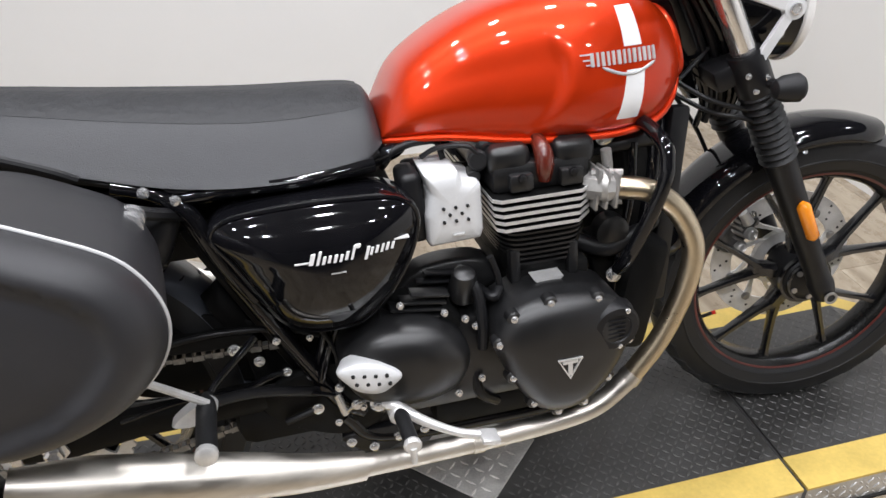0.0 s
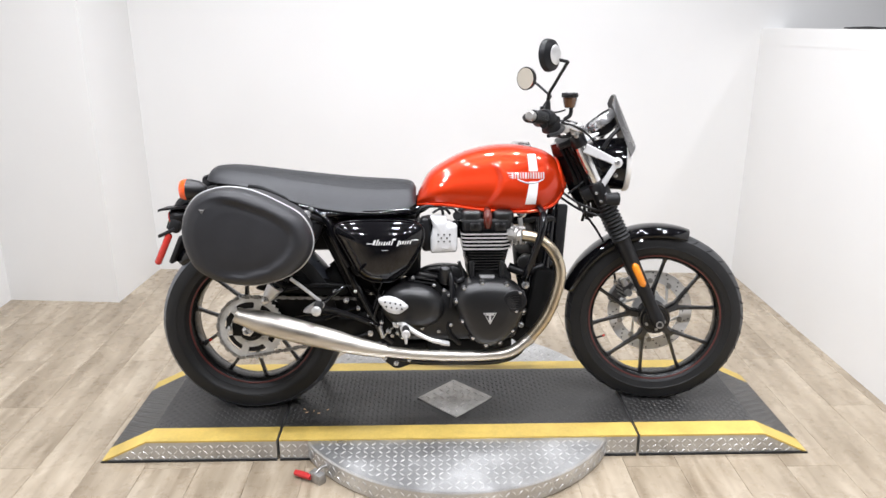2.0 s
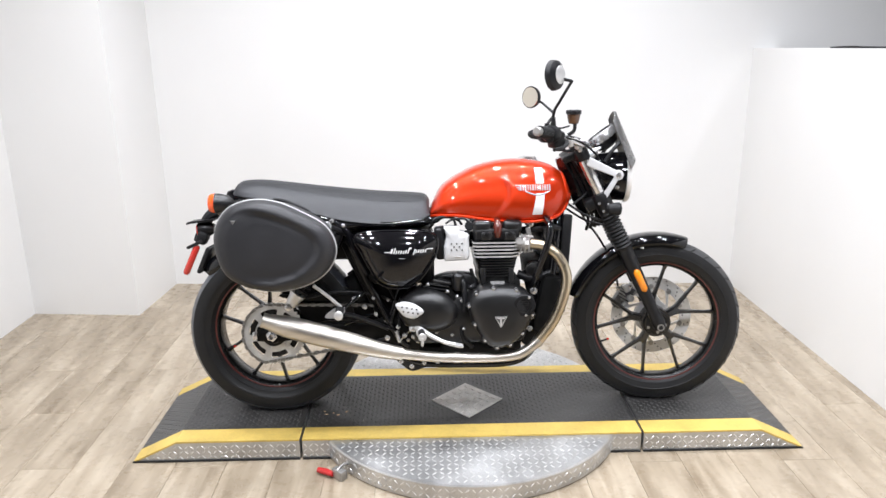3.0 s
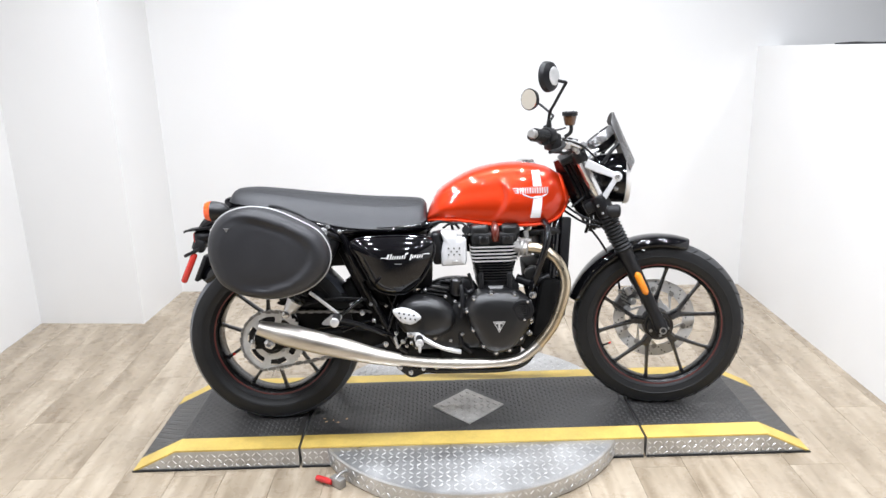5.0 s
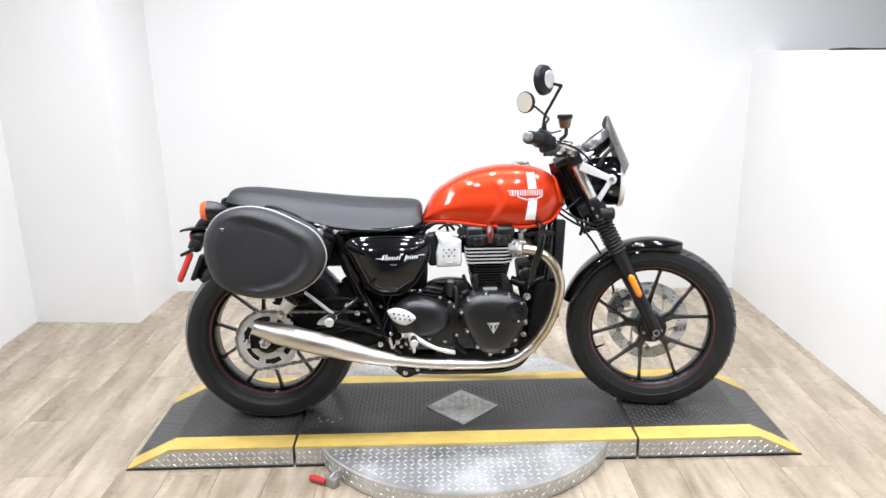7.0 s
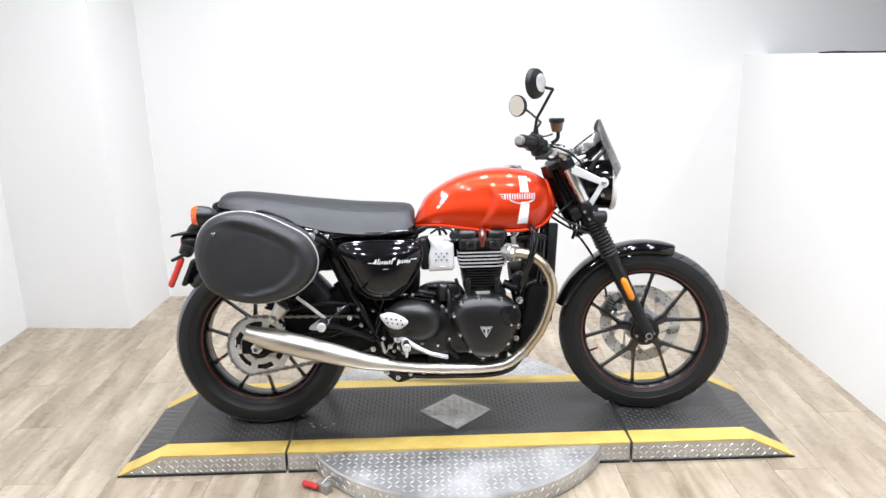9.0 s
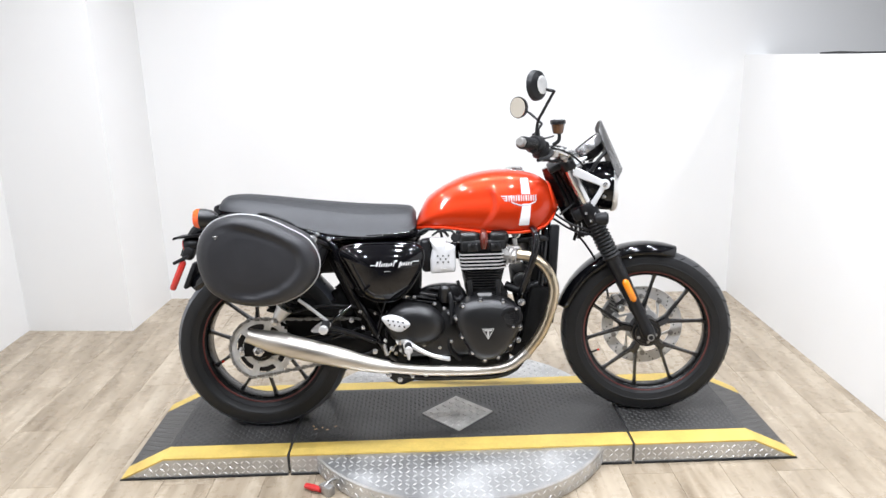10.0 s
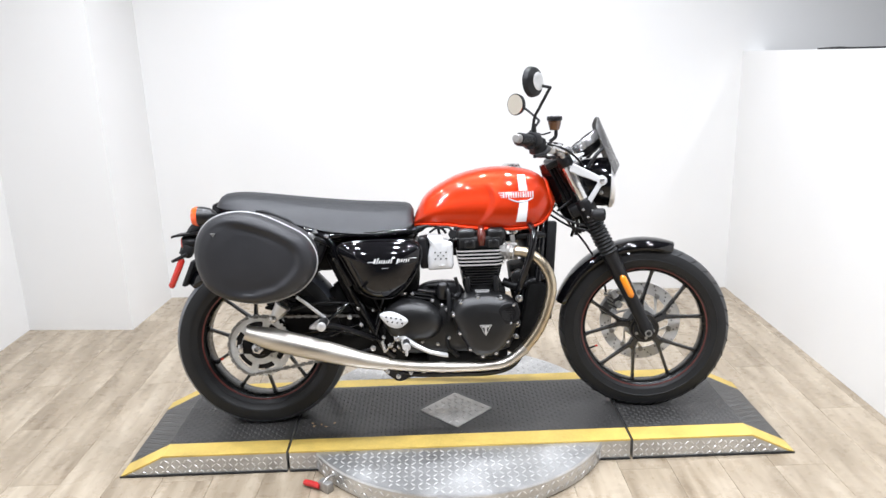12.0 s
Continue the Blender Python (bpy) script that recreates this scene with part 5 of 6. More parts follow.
# ---- tail ----
bm = bmesh.new()
lathe(bm, [(-0.050, 0.006), (-0.044, 0.016), (-0.026, 0.0285), (0.003, 0.0350), (0.018, 0.0355)], (-0.890, -0.16, 0.812), (-1, 0, 0), 28)
ti = part("rear_indicator", bm, CRINKLE, bike, "black bullet rear indicator with orange lens")
bm = bmesh.new()
lathe(bm, [(0.0150, 0.0358), (0.026, 0.0352), (0.036, 0.0305), (0.039, 0.004)], (-0.890, -0.16, 0.812), (-1, 0, 0), 28)
part("indicator_lens", bm, ORANGERED, ti, "orange lens")
bm = bmesh.new()
tube(bm, [(-0.90, -0.17, 0.785), (-0.905, -0.10, 0.770), (-0.90, -0.02, 0.765)], 0.009, 10)
part("indicator_stem", bm, SATIN, ti)
bm = bmesh.new()
lathe(bm, [(-0.058, 0.006), (-0.050, 0.018), (-0.028, 0.030), (0.005, 0.0345), (0.022, 0.0350), (0.04, 0.028)], (-0.908, 0.175, 0.806), (-1, 0, 0), 28)
part("rear_indicator", bm, GLOSS, bike, "black bullet rear indicator")
bm = bmesh.new()
tube(bm, [(-0.78, 0, 0.80), (-0.90, 0, 0.775), (-0.97, 0, 0.755), (-1.005, 0, 0.70), (-1.025, 0, 0.655)], [0.03, 0.028, 0.022, 0.02, 0.018], 10)
carrier = part("plate_carrier", bm, PLASTIC, bike, "black plastic number plate carrier")
bm = bmesh.new()
lathe(bm, [(-0.03, 0.018), (0.0, 0.029), (0.022, 0.031), (0.03, 0.028)], (-0.985, -0.01, 0.702), (-1, 0, -0.1), 28)
tl = part("tail_lamp", bm, SATIN, bike, "small round tail lamp")
bm = bmesh.new()
lathe(bm, [(0.029, 0.028), (0.036, 0.023), (0.040, 0.004)], (-0.985, -0.01, 0.702), (-1, 0, -0.1), 28)
part("tail_lens", bm, REDLENS, tl)
bm = bmesh.new()
rings(bm, [[(x, y, z + h) for y, h in ((-0.045, -0.004), (0.045, -0.004), (0.045, 0.004), (-0.045, 0.004))] for x, z in ((-0.945, 0.742), (-0.985, 0.736), (-1.045, 0.730), (-1.052, 0.726))])
part("plate_lamp", bm, SATIN, carrier)
bm = bmesh.new()
box(bm, (-1.000, -0.02, 0.672), (0.040, 0.05, 0.05), 0.01, roty(25))
box(bm, (-1.022, -0.01, 0.650), (0.060, 0.12, 0.012), 0.004, roty(-25))
part("plate_bracket", bm, PLASTIC, carrier)
bm = bmesh.new()
d = np.array([-0.050, 0, -0.108])
tube(bm, [np.array([-1.012, -0.055, 0.646]), np.array([-1.012, -0.055, 0.646]) + d * 0.06, np.array([-1.012, -0.055, 0.646]) + d * 0.94, np.array([-1.012, -0.055, 0.646]) + d], [0.008, 0.0125, 0.0125, 0.008], 12, straight=True)
part("tail_reflector", bm, REDLENS, carrier, "slanting red reflector strip")
bm = bmesh.new()
box(bm, (-0.990, 0.01, 0.590), (0.016, 0.16, 0.105), 0.005, roty(24))
part("plate_backing", bm, PLASTIC, carrier)

# ---- frame ----
def pipe(name, pts, r, material=GLOSS, label="", n=6, seg=14, parent=None):
    return part(name, tube(bmesh.new(), pts, r, seg, n), material, parent or bike, label)


for sy in (-1, 1):
    y = sy
    pipe("frame_tube", [(-0.455, y * 0.125, 0.700), (-0.40, y * 0.128, 0.575), (-0.33, y * 0.128, 0.430), (-0.265, y * 0.125, 0.300), (-0.225, y * 0.12, 0.262)], 0.0155, GLOSS, "gloss black frame tube")
    pipe("seat_rail", [(-0.90, y * 0.10, 0.790), (-0.70, y * 0.115, 0.765), (-0.48, y * 0.120, 0.715), (-0.30, y * 0.118, 0.712), (-0.14, y * 0.105, 0.730), (-0.10, y * 0.08, 0.745)], 0.0135, GLOSS, "gloss black seat rail")
    pipe("rear_brace", [(-0.464, y * 0.22, 0.415), (-0.448, y * 0.20, 0.432), (-0.382, y * 0.165, 0.478)], 0.0065, GLOSS)
    pipe("down_tube", [(0.365, y * 0.050, 0.820), (0.335, y * 0.105, 0.700), (0.318, y * 0.120, 0.560), (0.290, y * 0.120, 0.400), (0.245, y * 0.120, 0.255), (0.170, y * 0.120, 0.195), (0.0, y * 0.120, 0.188), (-0.20, y * 0.120, 0.200), (-0.26, y * 0.12, 0.26)], 0.0155, GLOSS, "gloss black cradle tube")
    pipe("frame_brace", [(-0.255, y * 0.125, 0.485), (-0.285, y * 0.125, 0.40), (-0.30, y * 0.125, 0.36)], 0.009, GLOSS)
    pipe("footrest_hanger", [(-0.48, y * 0.25, 0.425), (-0.40, y * 0.19, 0.39), (-0.30, y * 0.14, 0.335)], 0.009, SATIN)
pipe("backbone", [(-0.12, 0, 0.775), (0.10, 0, 0.790), (0.34, 0, 0.845)], 0.026, GLOSS)
pipe("bar_guard", [(0.284, -0.130, 0.742), (0.285, -0.175, 0.738), (0.287, -0.222, 0.722), (0.285, -0.238, 0.695), (0.280, -0.242, 0.672), (0.264, -0.235, 0.614), (0.240, -0.215, 0.537), (0.232, -0.19, 0.500)], 0.0125, GLOSS, "gloss black coolant hose and guard")

pipe("panel_hoop", [(-0.535, -0.150, 0.752), (-0.480, -0.158, 0.735), (-0.438, -0.165, 0.702), (-0.420, -0.168, 0.655), (-0.400, -0.168, 0.605), (-0.368, -0.165, 0.545)], 0.0125, GLOSS, "gloss black tube beside the panel")
pipe("under_seat_rail", [(-0.47, -0.155, 0.722), (-0.38, -0.165, 0.728), (-0.27, -0.165, 0.727), (-0.16, -0.150, 0.733)], 0.011, GLOSS, "gloss black rail")
for x, z in ((-0.492, 0.744), (-0.452, 0.726)):
    bolt(bike, x, -0.170, z, 0.0065, 0.006)

# rear dampers
for sy in (-1, 1):
    y = sy * 0.150
    A, B = np.array([-0.655, y, 0.435]), np.array([-0.470, y, 0.700])
    d = B - A
    sh = pipe("damper", [A, A + d * 0.98], 0.013, SATIN, "black rear damper with coil spring")
    pts = []
    u = np.cross(d / np.linalg.norm(d), [0, 1, 0])
    for k in range(9 * 12 + 1):
        a = 2 * math.pi * k / 12
        pts.append(A + d * (0.16 + 0.66 * k / 108) + 0.026 * (math.cos(a) * u + math.sin(a) * np.array([0, 1, 0])))
    part("spring", tube(bmesh.new(), pts, 0.0052, 6, 1, straight=True), SATIN, sh)
    bm = bmesh.new()
    tube(bm, [A - d * 0.03, A + d * 0.02, A + d * 0.10, A + d * 0.15], [0.015, 0.021, 0.026, 0.031], 18, straight=True)
    part("preload_collar", bm, ALU, sh, "bright metal preload collar")
    bm = bmesh.new()
    tube(bm, [A + d * 0.80, A + d * 0.84, A + d * 0.97, B], [0.031, 0.030, 0.022, 0.018], 18, straight=True)
    part("damper_cap", bm, SATIN, sh)
bolt(bike, -0.662, -0.168, 0.428, 0.011, 0.01)

# ---- side panel ----
P_OUT = spline([(-0.414, 0.683), (-0.382, 0.706), (-0.279, 0.712), (-0.168, 0.708), (-0.122, 0.695), (-0.108, 0.664), (-0.124, 0.606), (-0.162, 0.546), (-0.206, 0.508), (-0.240, 0.500), (-0.290, 0.503), (-0.332, 0.527), (-0.364, 0.585), (-0.392, 0.640)], 7, True)
bm = bmesh.new()
plate(bm, P_OUT, [(0.95, -0.12), (1.0, -0.17), (1.0, -0.208), (0.985, -0.219), (0.95, -0.227), (0.86, -0.238), (0.65, -0.252), (0.4, -0.262), (0.1, -0.266)])
panel = part("side_panel", bm, GLOSS, bike, "gloss black side panel with white model badge", 60)
c = P_OUT.mean(0)
pts = [(c[0] + (p[0] - c[0]) * 0.978, -0.2225, c[1] + (p[1] - c[1]) * 0.978) for p in P_OUT]
part("panel_bead", tube(bmesh.new(), pts + pts[:1], 0.0034, 8, 1, straight=True), GLOSS, panel)


def panel_y(x):
    """How far out the panel's face stands at x, along its middle."""
    return float(np.interp(abs(x - c[0]) / 0.150, [0.0, 0.1, 0.4, 0.65, 0.86, 0.95, 1.0], [-0.266, -0.266, -0.262, -0.252, -0.238, -0.227, -0.219]))


xs = -0.281
for w, h, lift in ((0.0066, 0.016, 0.001), (0.0040, 0.019, 0.0), (0.0044, 0.011, 0.0), (0.0040, 0.010, 0.001), (0.0046, 0.011, 0.0), (0.0040, 0.010, 0.0), (0.0044, 0.012, 0.001), (0.0036, 0.020, 0.0), (0.0080, 0.005, 0.016), (0.0044, 0.019, -0.004), (0.0040, 0.011, 0.001), (0.0044, 0.011, 0.002), (0.0036, 0.012, 0.001), (0.0044, 0.011, 0.002), (0.0040, 0.010, 0.002)):
    bm = bmesh.new()
    rings(bm, [[(xs + 0.35 * z + a, y, 0.634 + lift + z) for a, z in ((0, 0), (w, 0), (w, h), (0, h))] for y in (panel_y(xs + w / 2) + 0.008, panel_y(xs + w / 2) - 0.001)])
    part("badge_bar", bm, WHITEP, panel, smooth=False)
    xs += w + 0.0040
part("badge_line", box(bmesh.new(), (-0.2890, panel_y(-0.289) + 0.002, 0.639), (0.022, 0.006, 0.0022)), WHITEP, panel)
part("badge_line", box(bmesh.new(), (-0.1430, panel_y(-0.143) + 0.001, 0.648), (0.024, 0.010, 0.0022)), WHITEP, panel)
part("badge_line", box(bmesh.new(), (-0.240, panel_y(-0.24) + 0.002, 0.617), (0.022, 0.006, 0.0016)), PIPING, panel)

# air box filler behind, battery box
part("airbox", box(bmesh.new(), (-0.25, 0.0, 0.600), (0.25, 0.30, 0.20), 0.03), DULL, bike)
part("inner_guard", box(bmesh.new(), (-0.362, 0.0, 0.505), (0.085, 0.20, 0.36), 0.015, roty(-25)), DULL, bike)

# ---- engine ----
engine = part("crankcase", box(bmesh.new(), (0.0, -0.065, 0.375), (0.43, 0.27, 0.19), 0.04), CRINKLE, bike, "satin black engine crankcase")
bm = bmesh.new()
plate(bm, spline([(-0.215, 0.420), (-0.205, 0.470), (-0.165, 0.500), (-0.110, 0.506), (-0.065, 0.490), (-0.040, 0.450), (-0.045, 0.400), (-0.130, 0.385)], 6, True), [(0.84, -0.04), (0.90, -0.06), (0.98, -0.12), (1.0, -0.170), (0.95, -0.186), (0.85, -0.193), (0.5, -0.196)])
box(bm, (0.1175, 0, 0.496), (0.145, 0.34, 0.05), 0.012)
box(bm, (0.045, 0, 0.262), (0.30, 0.34, 0.085), 0.025)
part("upper_case", bm, DULL, engine)
# ribs on the gearbox top
for k in range(4):
    bm = bmesh.new()
    box(bm, (-0.135 + 0.012 * k, -0.190, 0.485 + 0.011 * k), (0.10 - 0.012 * k, 0.03, 0.005), 0.002, roty(9))
    part("case_rib", bm, CRINKLE, engine)
# clutch cover
K_OUT = spline([(-0.010, 0.445), (0.008, 0.482), (0.046, 0.502), (0.109, 0.508), (0.173, 0.498), (0.214, 0.473), (0.229, 0.431), (0.211, 0.374), (0.177, 0.324), (0.143, 0.294), (0.105, 0.284), (0.066, 0.294), (0.036, 0.330), (0.008, 0.382)], 7, True)
bm = bmesh.new()
plate(bm, K_OUT, [(1.0, -0.15), (1.0, -0.245), (0.985, -0.258), (0.94, -0.267), (0.86, -0.276), (0.70, -0.283), (0.45, -0.2865), (0.1, -0.288)])
cc = part("clutch_cover", bm, CRINKLE, bike, "smooth satin black clutch cover", 60)
for k in range(0, len(K_OUT), 9):
    p = K_OUT[k]
    c = K_OUT.mean(0)
    q = c + (p - c) * 0.955
    bm = bmesh.new()
    lathe(bm, [(0, 0.0125), (0.016, 0.0115), (0.018, 0.009)], (q[0], -0.248, q[1]), (0, -1, 0), 16)
    part("bolt_boss", bm, CRINKLE, cc)
    bolt(cc, q[0], -0.266, q[1], 0.0046, 0.005)
bm = bmesh.new()
lathe(bm, [(-0.02, 0.042), (0.012, 0.041), (0.017, 0.037), (0.018, 0.026), (0.015, 0.024), (0.015, 0.001)], (0.188, -0.268, 0.444), (0, -1, 0), 36)
part("oil_filter_cover", bm, SATIN, cc, angle=40)
for a in (60, -80):
    bolt(cc, 0.188 + 0.034 * math.cos(radians(a)), -0.284, 0.445 + 0.034 * math.sin(radians(a)), 0.004, 0.004)
for k in range(5):
    part("cover_rib", box(bmesh.new(), (0.188, -0.284, 0.428 + 0.008 * k), (0.030, 0.004, 0.0022), 0.001), SATIN, cc)
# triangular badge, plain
TRI = [(0.084, 0.408), (0.127, 0.408), (0.1055, 0.369)]
ct = np.mean(TRI, 0)
bm = bmesh.new()
loops = []
for f, y in ((1.0, -0.283), (1.0, -0.2912), (0.84, -0.2912), (0.84, -0.283)):
    loops.append([tuple((ct[0] + (x - ct[0]) * f, y, ct[1] + (z - ct[1]) * f)) for x, z in TRI])
loops.append(loops[0])
rings(bm, loops, cap0=False, cap1=False)
bmesh.ops.remove_doubles(bm, verts=bm.verts, dist=1e-6)
part("triangle_badge", bm, ALU, cc, "silver triangle badge", smooth=False)
bm = bmesh.new()
box(bm, (ct[0], -0.2890, ct[1] + 0.007), (0.026, 0.005, 0.005))
box(bm, (ct[0], -0.2891, ct[1] - 0.006), (0.007, 0.005, 0.024))
part("badge_bar", bm, ALU, cc, smooth=False)
# sprocket cover
G_OUT = spline([(-0.258, 0.420), (-0.241, 0.462), (-0.202, 0.489), (-0.149, 0.495), (-0.090, 0.477), (-0.051, 0.439), (-0.045, 0.400), (-0.070, 0.361), (-0.124, 0.341), (-0.188, 0.345), (-0.236, 0.371)], 7, True)
bm = bmesh.new()
plate(bm, G_OUT, [(1.0, -0.14), (1.0, -0.215), (0.975, -0.232), (0.90, -0.246), (0.76, -0.257), (0.55, -0.265), (0.3, -0.2685), (0.05, -0.2695)], (0.02, 0.01))
part("sprocket_cover", bm, CRINKLE, bike, "rounded satin black sprocket cover", 60)
O_OUT = spline([(-0.266, 0.453), (-0.249, 0.462), (-0.227, 0.463), (-0.194, 0.452), (-0.166, 0.429), (-0.180, 0.412), (-0.203, 0.402), (-0.234, 0.411), (-0.255, 0.432)], 6, True)
bm = bmesh.new()
plate(bm, O_OUT, [(0.78, -0.235), (0.97, -0.262), (1.0, -0.267), (0.985, -0.273), (0.93, -0.2765), (0.5, -0.2805), (0.1, -0.2815)])
ov = part("vent_plate", bm, SILVERP, bike, "oval silver plate with drilled holes", 50)
for i in range(4):
    for j in range(2):
        bm = bmesh.new()
        lathe(bm, [(0, 0.0032), (0.004, 0.0032)], (-0.242 + 0.0170 * i + 0.004 * j, -0.2780, 0.446 - 0.003 * i - 0.0155 * j), (0, -1, 0), 10)
        part("hole", bm, DARKGAP, ov)
for x, z in ((-0.150, 0.512), (-0.079, 0.485), (-0.045, 0.467), (-0.028, 0.450), (-0.120, 0.334), (-0.064, 0.323), (-0.022, 0.345)):
    bolt(engine, x, -0.205, z, 0.0047, 0.009)
# starter / breather pipes between the covers
for pts, r in (([(-0.045, -0.17, 0.545), (-0.022, -0.20, 0.515), (-0.018, -0.215, 0.46), (-0.020, -0.215, 0.41)], 0.009), ([(-0.01, -0.17, 0.50), (0.005, -0.205, 0.497), (0.02, -0.19, 0.505)], 0.008), ([(-0.03, -0.19, 0.36), (-0.025, -0.20, 0.31), (0.01, -0.18, 0.27)], 0.009)):
    part("breather_pipe", tube(bmesh.new(), pts, r, 10), SATIN, engine)
bm = bmesh.new()
lathe(bm, [(-0.03, 0.021), (0.016, 0.0215), (0.026, 0.018), (0.031, 0.010)], (-0.040, -0.185, 0.520), (0.05, -0.35, 1), 24)
box(bm, (-0.036, -0.170, 0.500), (0.048, 0.05, 0.035), 0.012, roty(10), 3)
part("starter_nose", bm, CRINKLE, engine)

# gearbox crown behind the covers, with a lip along its top
bm = bmesh.new()
plate(bm, spline([(-0.150, 0.480), (-0.135, 0.516), (-0.090, 0.537), (-0.030, 0.541), (0.020, 0.529), (0.030, 0.480)], 6, True), [(0.94, -0.085), (1.0, -0.095), (1.0, -0.125), (0.95, -0.134), (0.80, -0.138)])
crown = part("gearbox_crown", bm, CRINKLE, engine, angle=50)
for k in range(3):
    part("crown_rib", box(bmesh.new(), (-0.085 + 0.010 * k, -0.146, 0.500 + 0.014 * k), (0.085 - 0.010 * k, 0.018, 0.004), 0.0015, roty(8)), SATIN, crown)
# black intake side and plugs beside the throttle body
part("intake_side", box(bmesh.new(), (-0.104, -0.125, 0.652), (0.036, 0.075, 0.118), 0.012, roty(-4), 3), SATIN, bike, "black intake duct")
for x, z, r in ((0.004, 0.716, 0.0165), (-0.004, 0.690, 0.011)):
    part("sensor_plug", lathe(bmesh.new(), [(-0.035, r * 0.8), (-0.004, r), (0.006, r), (0.009, r * 0.8), (0.009, r * 0.35)], (x, -0.150, z), (-0.1, -1, 0.1), 20), PLASTIC, bike)
part("sensor_lead", tube(bmesh.new(), [(0.004, -0.155, 0.728), (-0.015, -0.150, 0.742), (-0.055, -0.130, 0.738), (-0.080, -0.115, 0.722)], 0.0042, 8), SATIN, bike)

# cylinders with separate fins
bm = bmesh.new()
box(bm, (0.100, 0, 0.580), (0.125, 0.34, 0.15), 0.02)
barrel = part("cylinder_block", bm, DULL, bike, "black finned cylinder block with bright fin edges")


def fin(z, w, d, t, material, name):
    o = []
    for a in np.linspace(0, 2 * math.pi, 36, endpoint=False):
        ca, sa = math.cos(a), math.sin(a)
        o.append((0.103 + w / 2 * math.copysign(abs(ca) ** 0.35, ca), d / 2 * math.copysign(abs(sa) ** 0.35, sa)))
    bm = rings(bmesh.new(), [[(x, y, zz) for x, y in o] for zz in (z - t / 2, z + t / 2)])
    return part(name, bm, material, barrel, angle=30)


def fin_edge(z, w, d, t, rim):
    """The machined bright edge round a fin whose corners are cut off."""
    def cut(g):
        a, b, c = w / 2 - g, d / 2 - g, 0.030
        return [(0.103 + x, y) for x, y in ((a, -b + c), (a, b - c), (a - c, b), (-a + c * 0.4, b), (-a, b - c * 0.4), (-a, -b + c * 0.4), (-a + c * 0.4, -b), (a - c, -b))]
    o, i = cut(0), cut(rim)
    ls = [[(x, y, zz) for x, y in q] for q, zz in ((o, z - t / 2), (o, z + t / 2), (i, z + t / 2), (i, z - t / 2), (o, z - t / 2))]
    bm = rings(bmesh.new(), ls, cap0=False, cap1=False)
    bmesh.ops.remove_doubles(bm, verts=bm.verts, dist=1e-6)
    part("bright_fin", bm, ALU, barrel, smooth=False)
    bm = rings(bmesh.new(), [[(x, y, zz) for x, y in i] for zz in (z - t / 2, z + t / 2 - 0.0004)])
    part("fin", bm, DULL, barrel, smooth=False)


for k in range(5):
    fin_edge(0.658 - 0.0126 * k, 0.178 - 0.003 * k, 0.400, 0.0056, 0.0012)
for k in range(7):
    fin(0.594 - 0.0100 * k, 0.160 - 0.005 * k, 0.385 - 0.004 * k, 0.0036, CRINKLE, "fin")
bm = bmesh.new()
rings(bm, [[(0.103 + dx, y, 0.5085 + dz) for dx, dz in ((-0.026, 0.0040), (0.026, 0.0040), (0.018, -0.0050), (-0.018, -0.0050))] for y in (-0.17, -0.201)])
part("cylinder_badge", bm, ALU, barrel, "small silver plate", smooth=False)
for x in (0.052, 0.154):
    part("barrel_strut", box(bmesh.new(), (x, -0.168, 0.532), (0.018, 0.030, 0.062), 0.005), CRINKLE, barrel)
# head with two domed covers
head = part("cylinder_head", box(bmesh.new(), (0.103, 0, 0.684), (0.165, 0.35, 0.050), 0.012), CRINKLE, bike, "black cylinder head with two covers")
for x in (0.052, 0.160):
    bm = bmesh.new()
    box(bm, (x, 0, 0.712), (0.072, 0.345, 0.048), 0.016, seg=3)
    part("head_cover", bm, CRINKLE, head, angle=50)
    bm = bmesh.new()
    box(bm, (x + (0.012 if x < 0.1 else -0.012), -0.182, 0.680), (0.040, 0.02, 0.030), 0.006)
    part("cover_foot", bm, CRINKLE, head)
    bolt(head, x + (0.012 if x < 0.1 else -0.012), -0.192, 0.690, 0.006, 0.006, material=SATIN)
bm = bmesh.new()
tube(bm, [(0.106, -0.140, 0.735), (0.106, -0.168, 0.722), (0.106, -0.176, 0.700), (0.106, -0.174, 0.676)], [0.012, 0.015, 0.015, 0.011], 14)
part("plug_cap", bm, COPPER, head, "glossy red-brown plug cap")
for x, z in ((0.022, 0.728), (0.226, 0.722)):
    bm = bmesh.new()
    lathe(bm, [(-0.02, 0.016), (0.0, 0.017), (0.004, 0.010), (0.010, 0.009)], (x, -0.135, z), (0, -1, 0), 18)
    part("head_plug", bm, CHROME if x > 0.1 else SATIN, head)
for x, z, r in ((0.240, 0.472, 0.0105), (0.226, 0.330, 0.008), (0.232, 0.375, 0.008)):
    bolt(bike, x, -0.155, z, r, 0.012)
# throttle body cover
T_C = [(-0.090, 0.714), (-0.036, 0.714), (-0.029, 0.697), (-0.004, 0.691), (0.002, 0.684), (0.003, 0.606), (-0.003, 0.592), (-0.086, 0.589), (-0.090, 0.596), (-0.090, 0.640), (-0.080, 0.680)]
T_O = np.array([np.array(T_C[i]) * (1 - f) + np.array(T_C[(i + 1) % len(T_C)]) * f for i in range(len(T_C)) for f in (0.04, 0.12, 0.5, 0.88, 0.96)])
bm = bmesh.new()
plate(bm, T_O, [(0.95, -0.08), (1.0, -0.12), (1.0, -0.165), (0.97, -0.174), (0.90, -0.178), (0.5, -0.181), (0.1, -0.182)])
tb = part("throttle_body_cover", bm, SILVERP, bike, "silver throttle body cover with drilled holes", 50)
bm = bmesh.new()
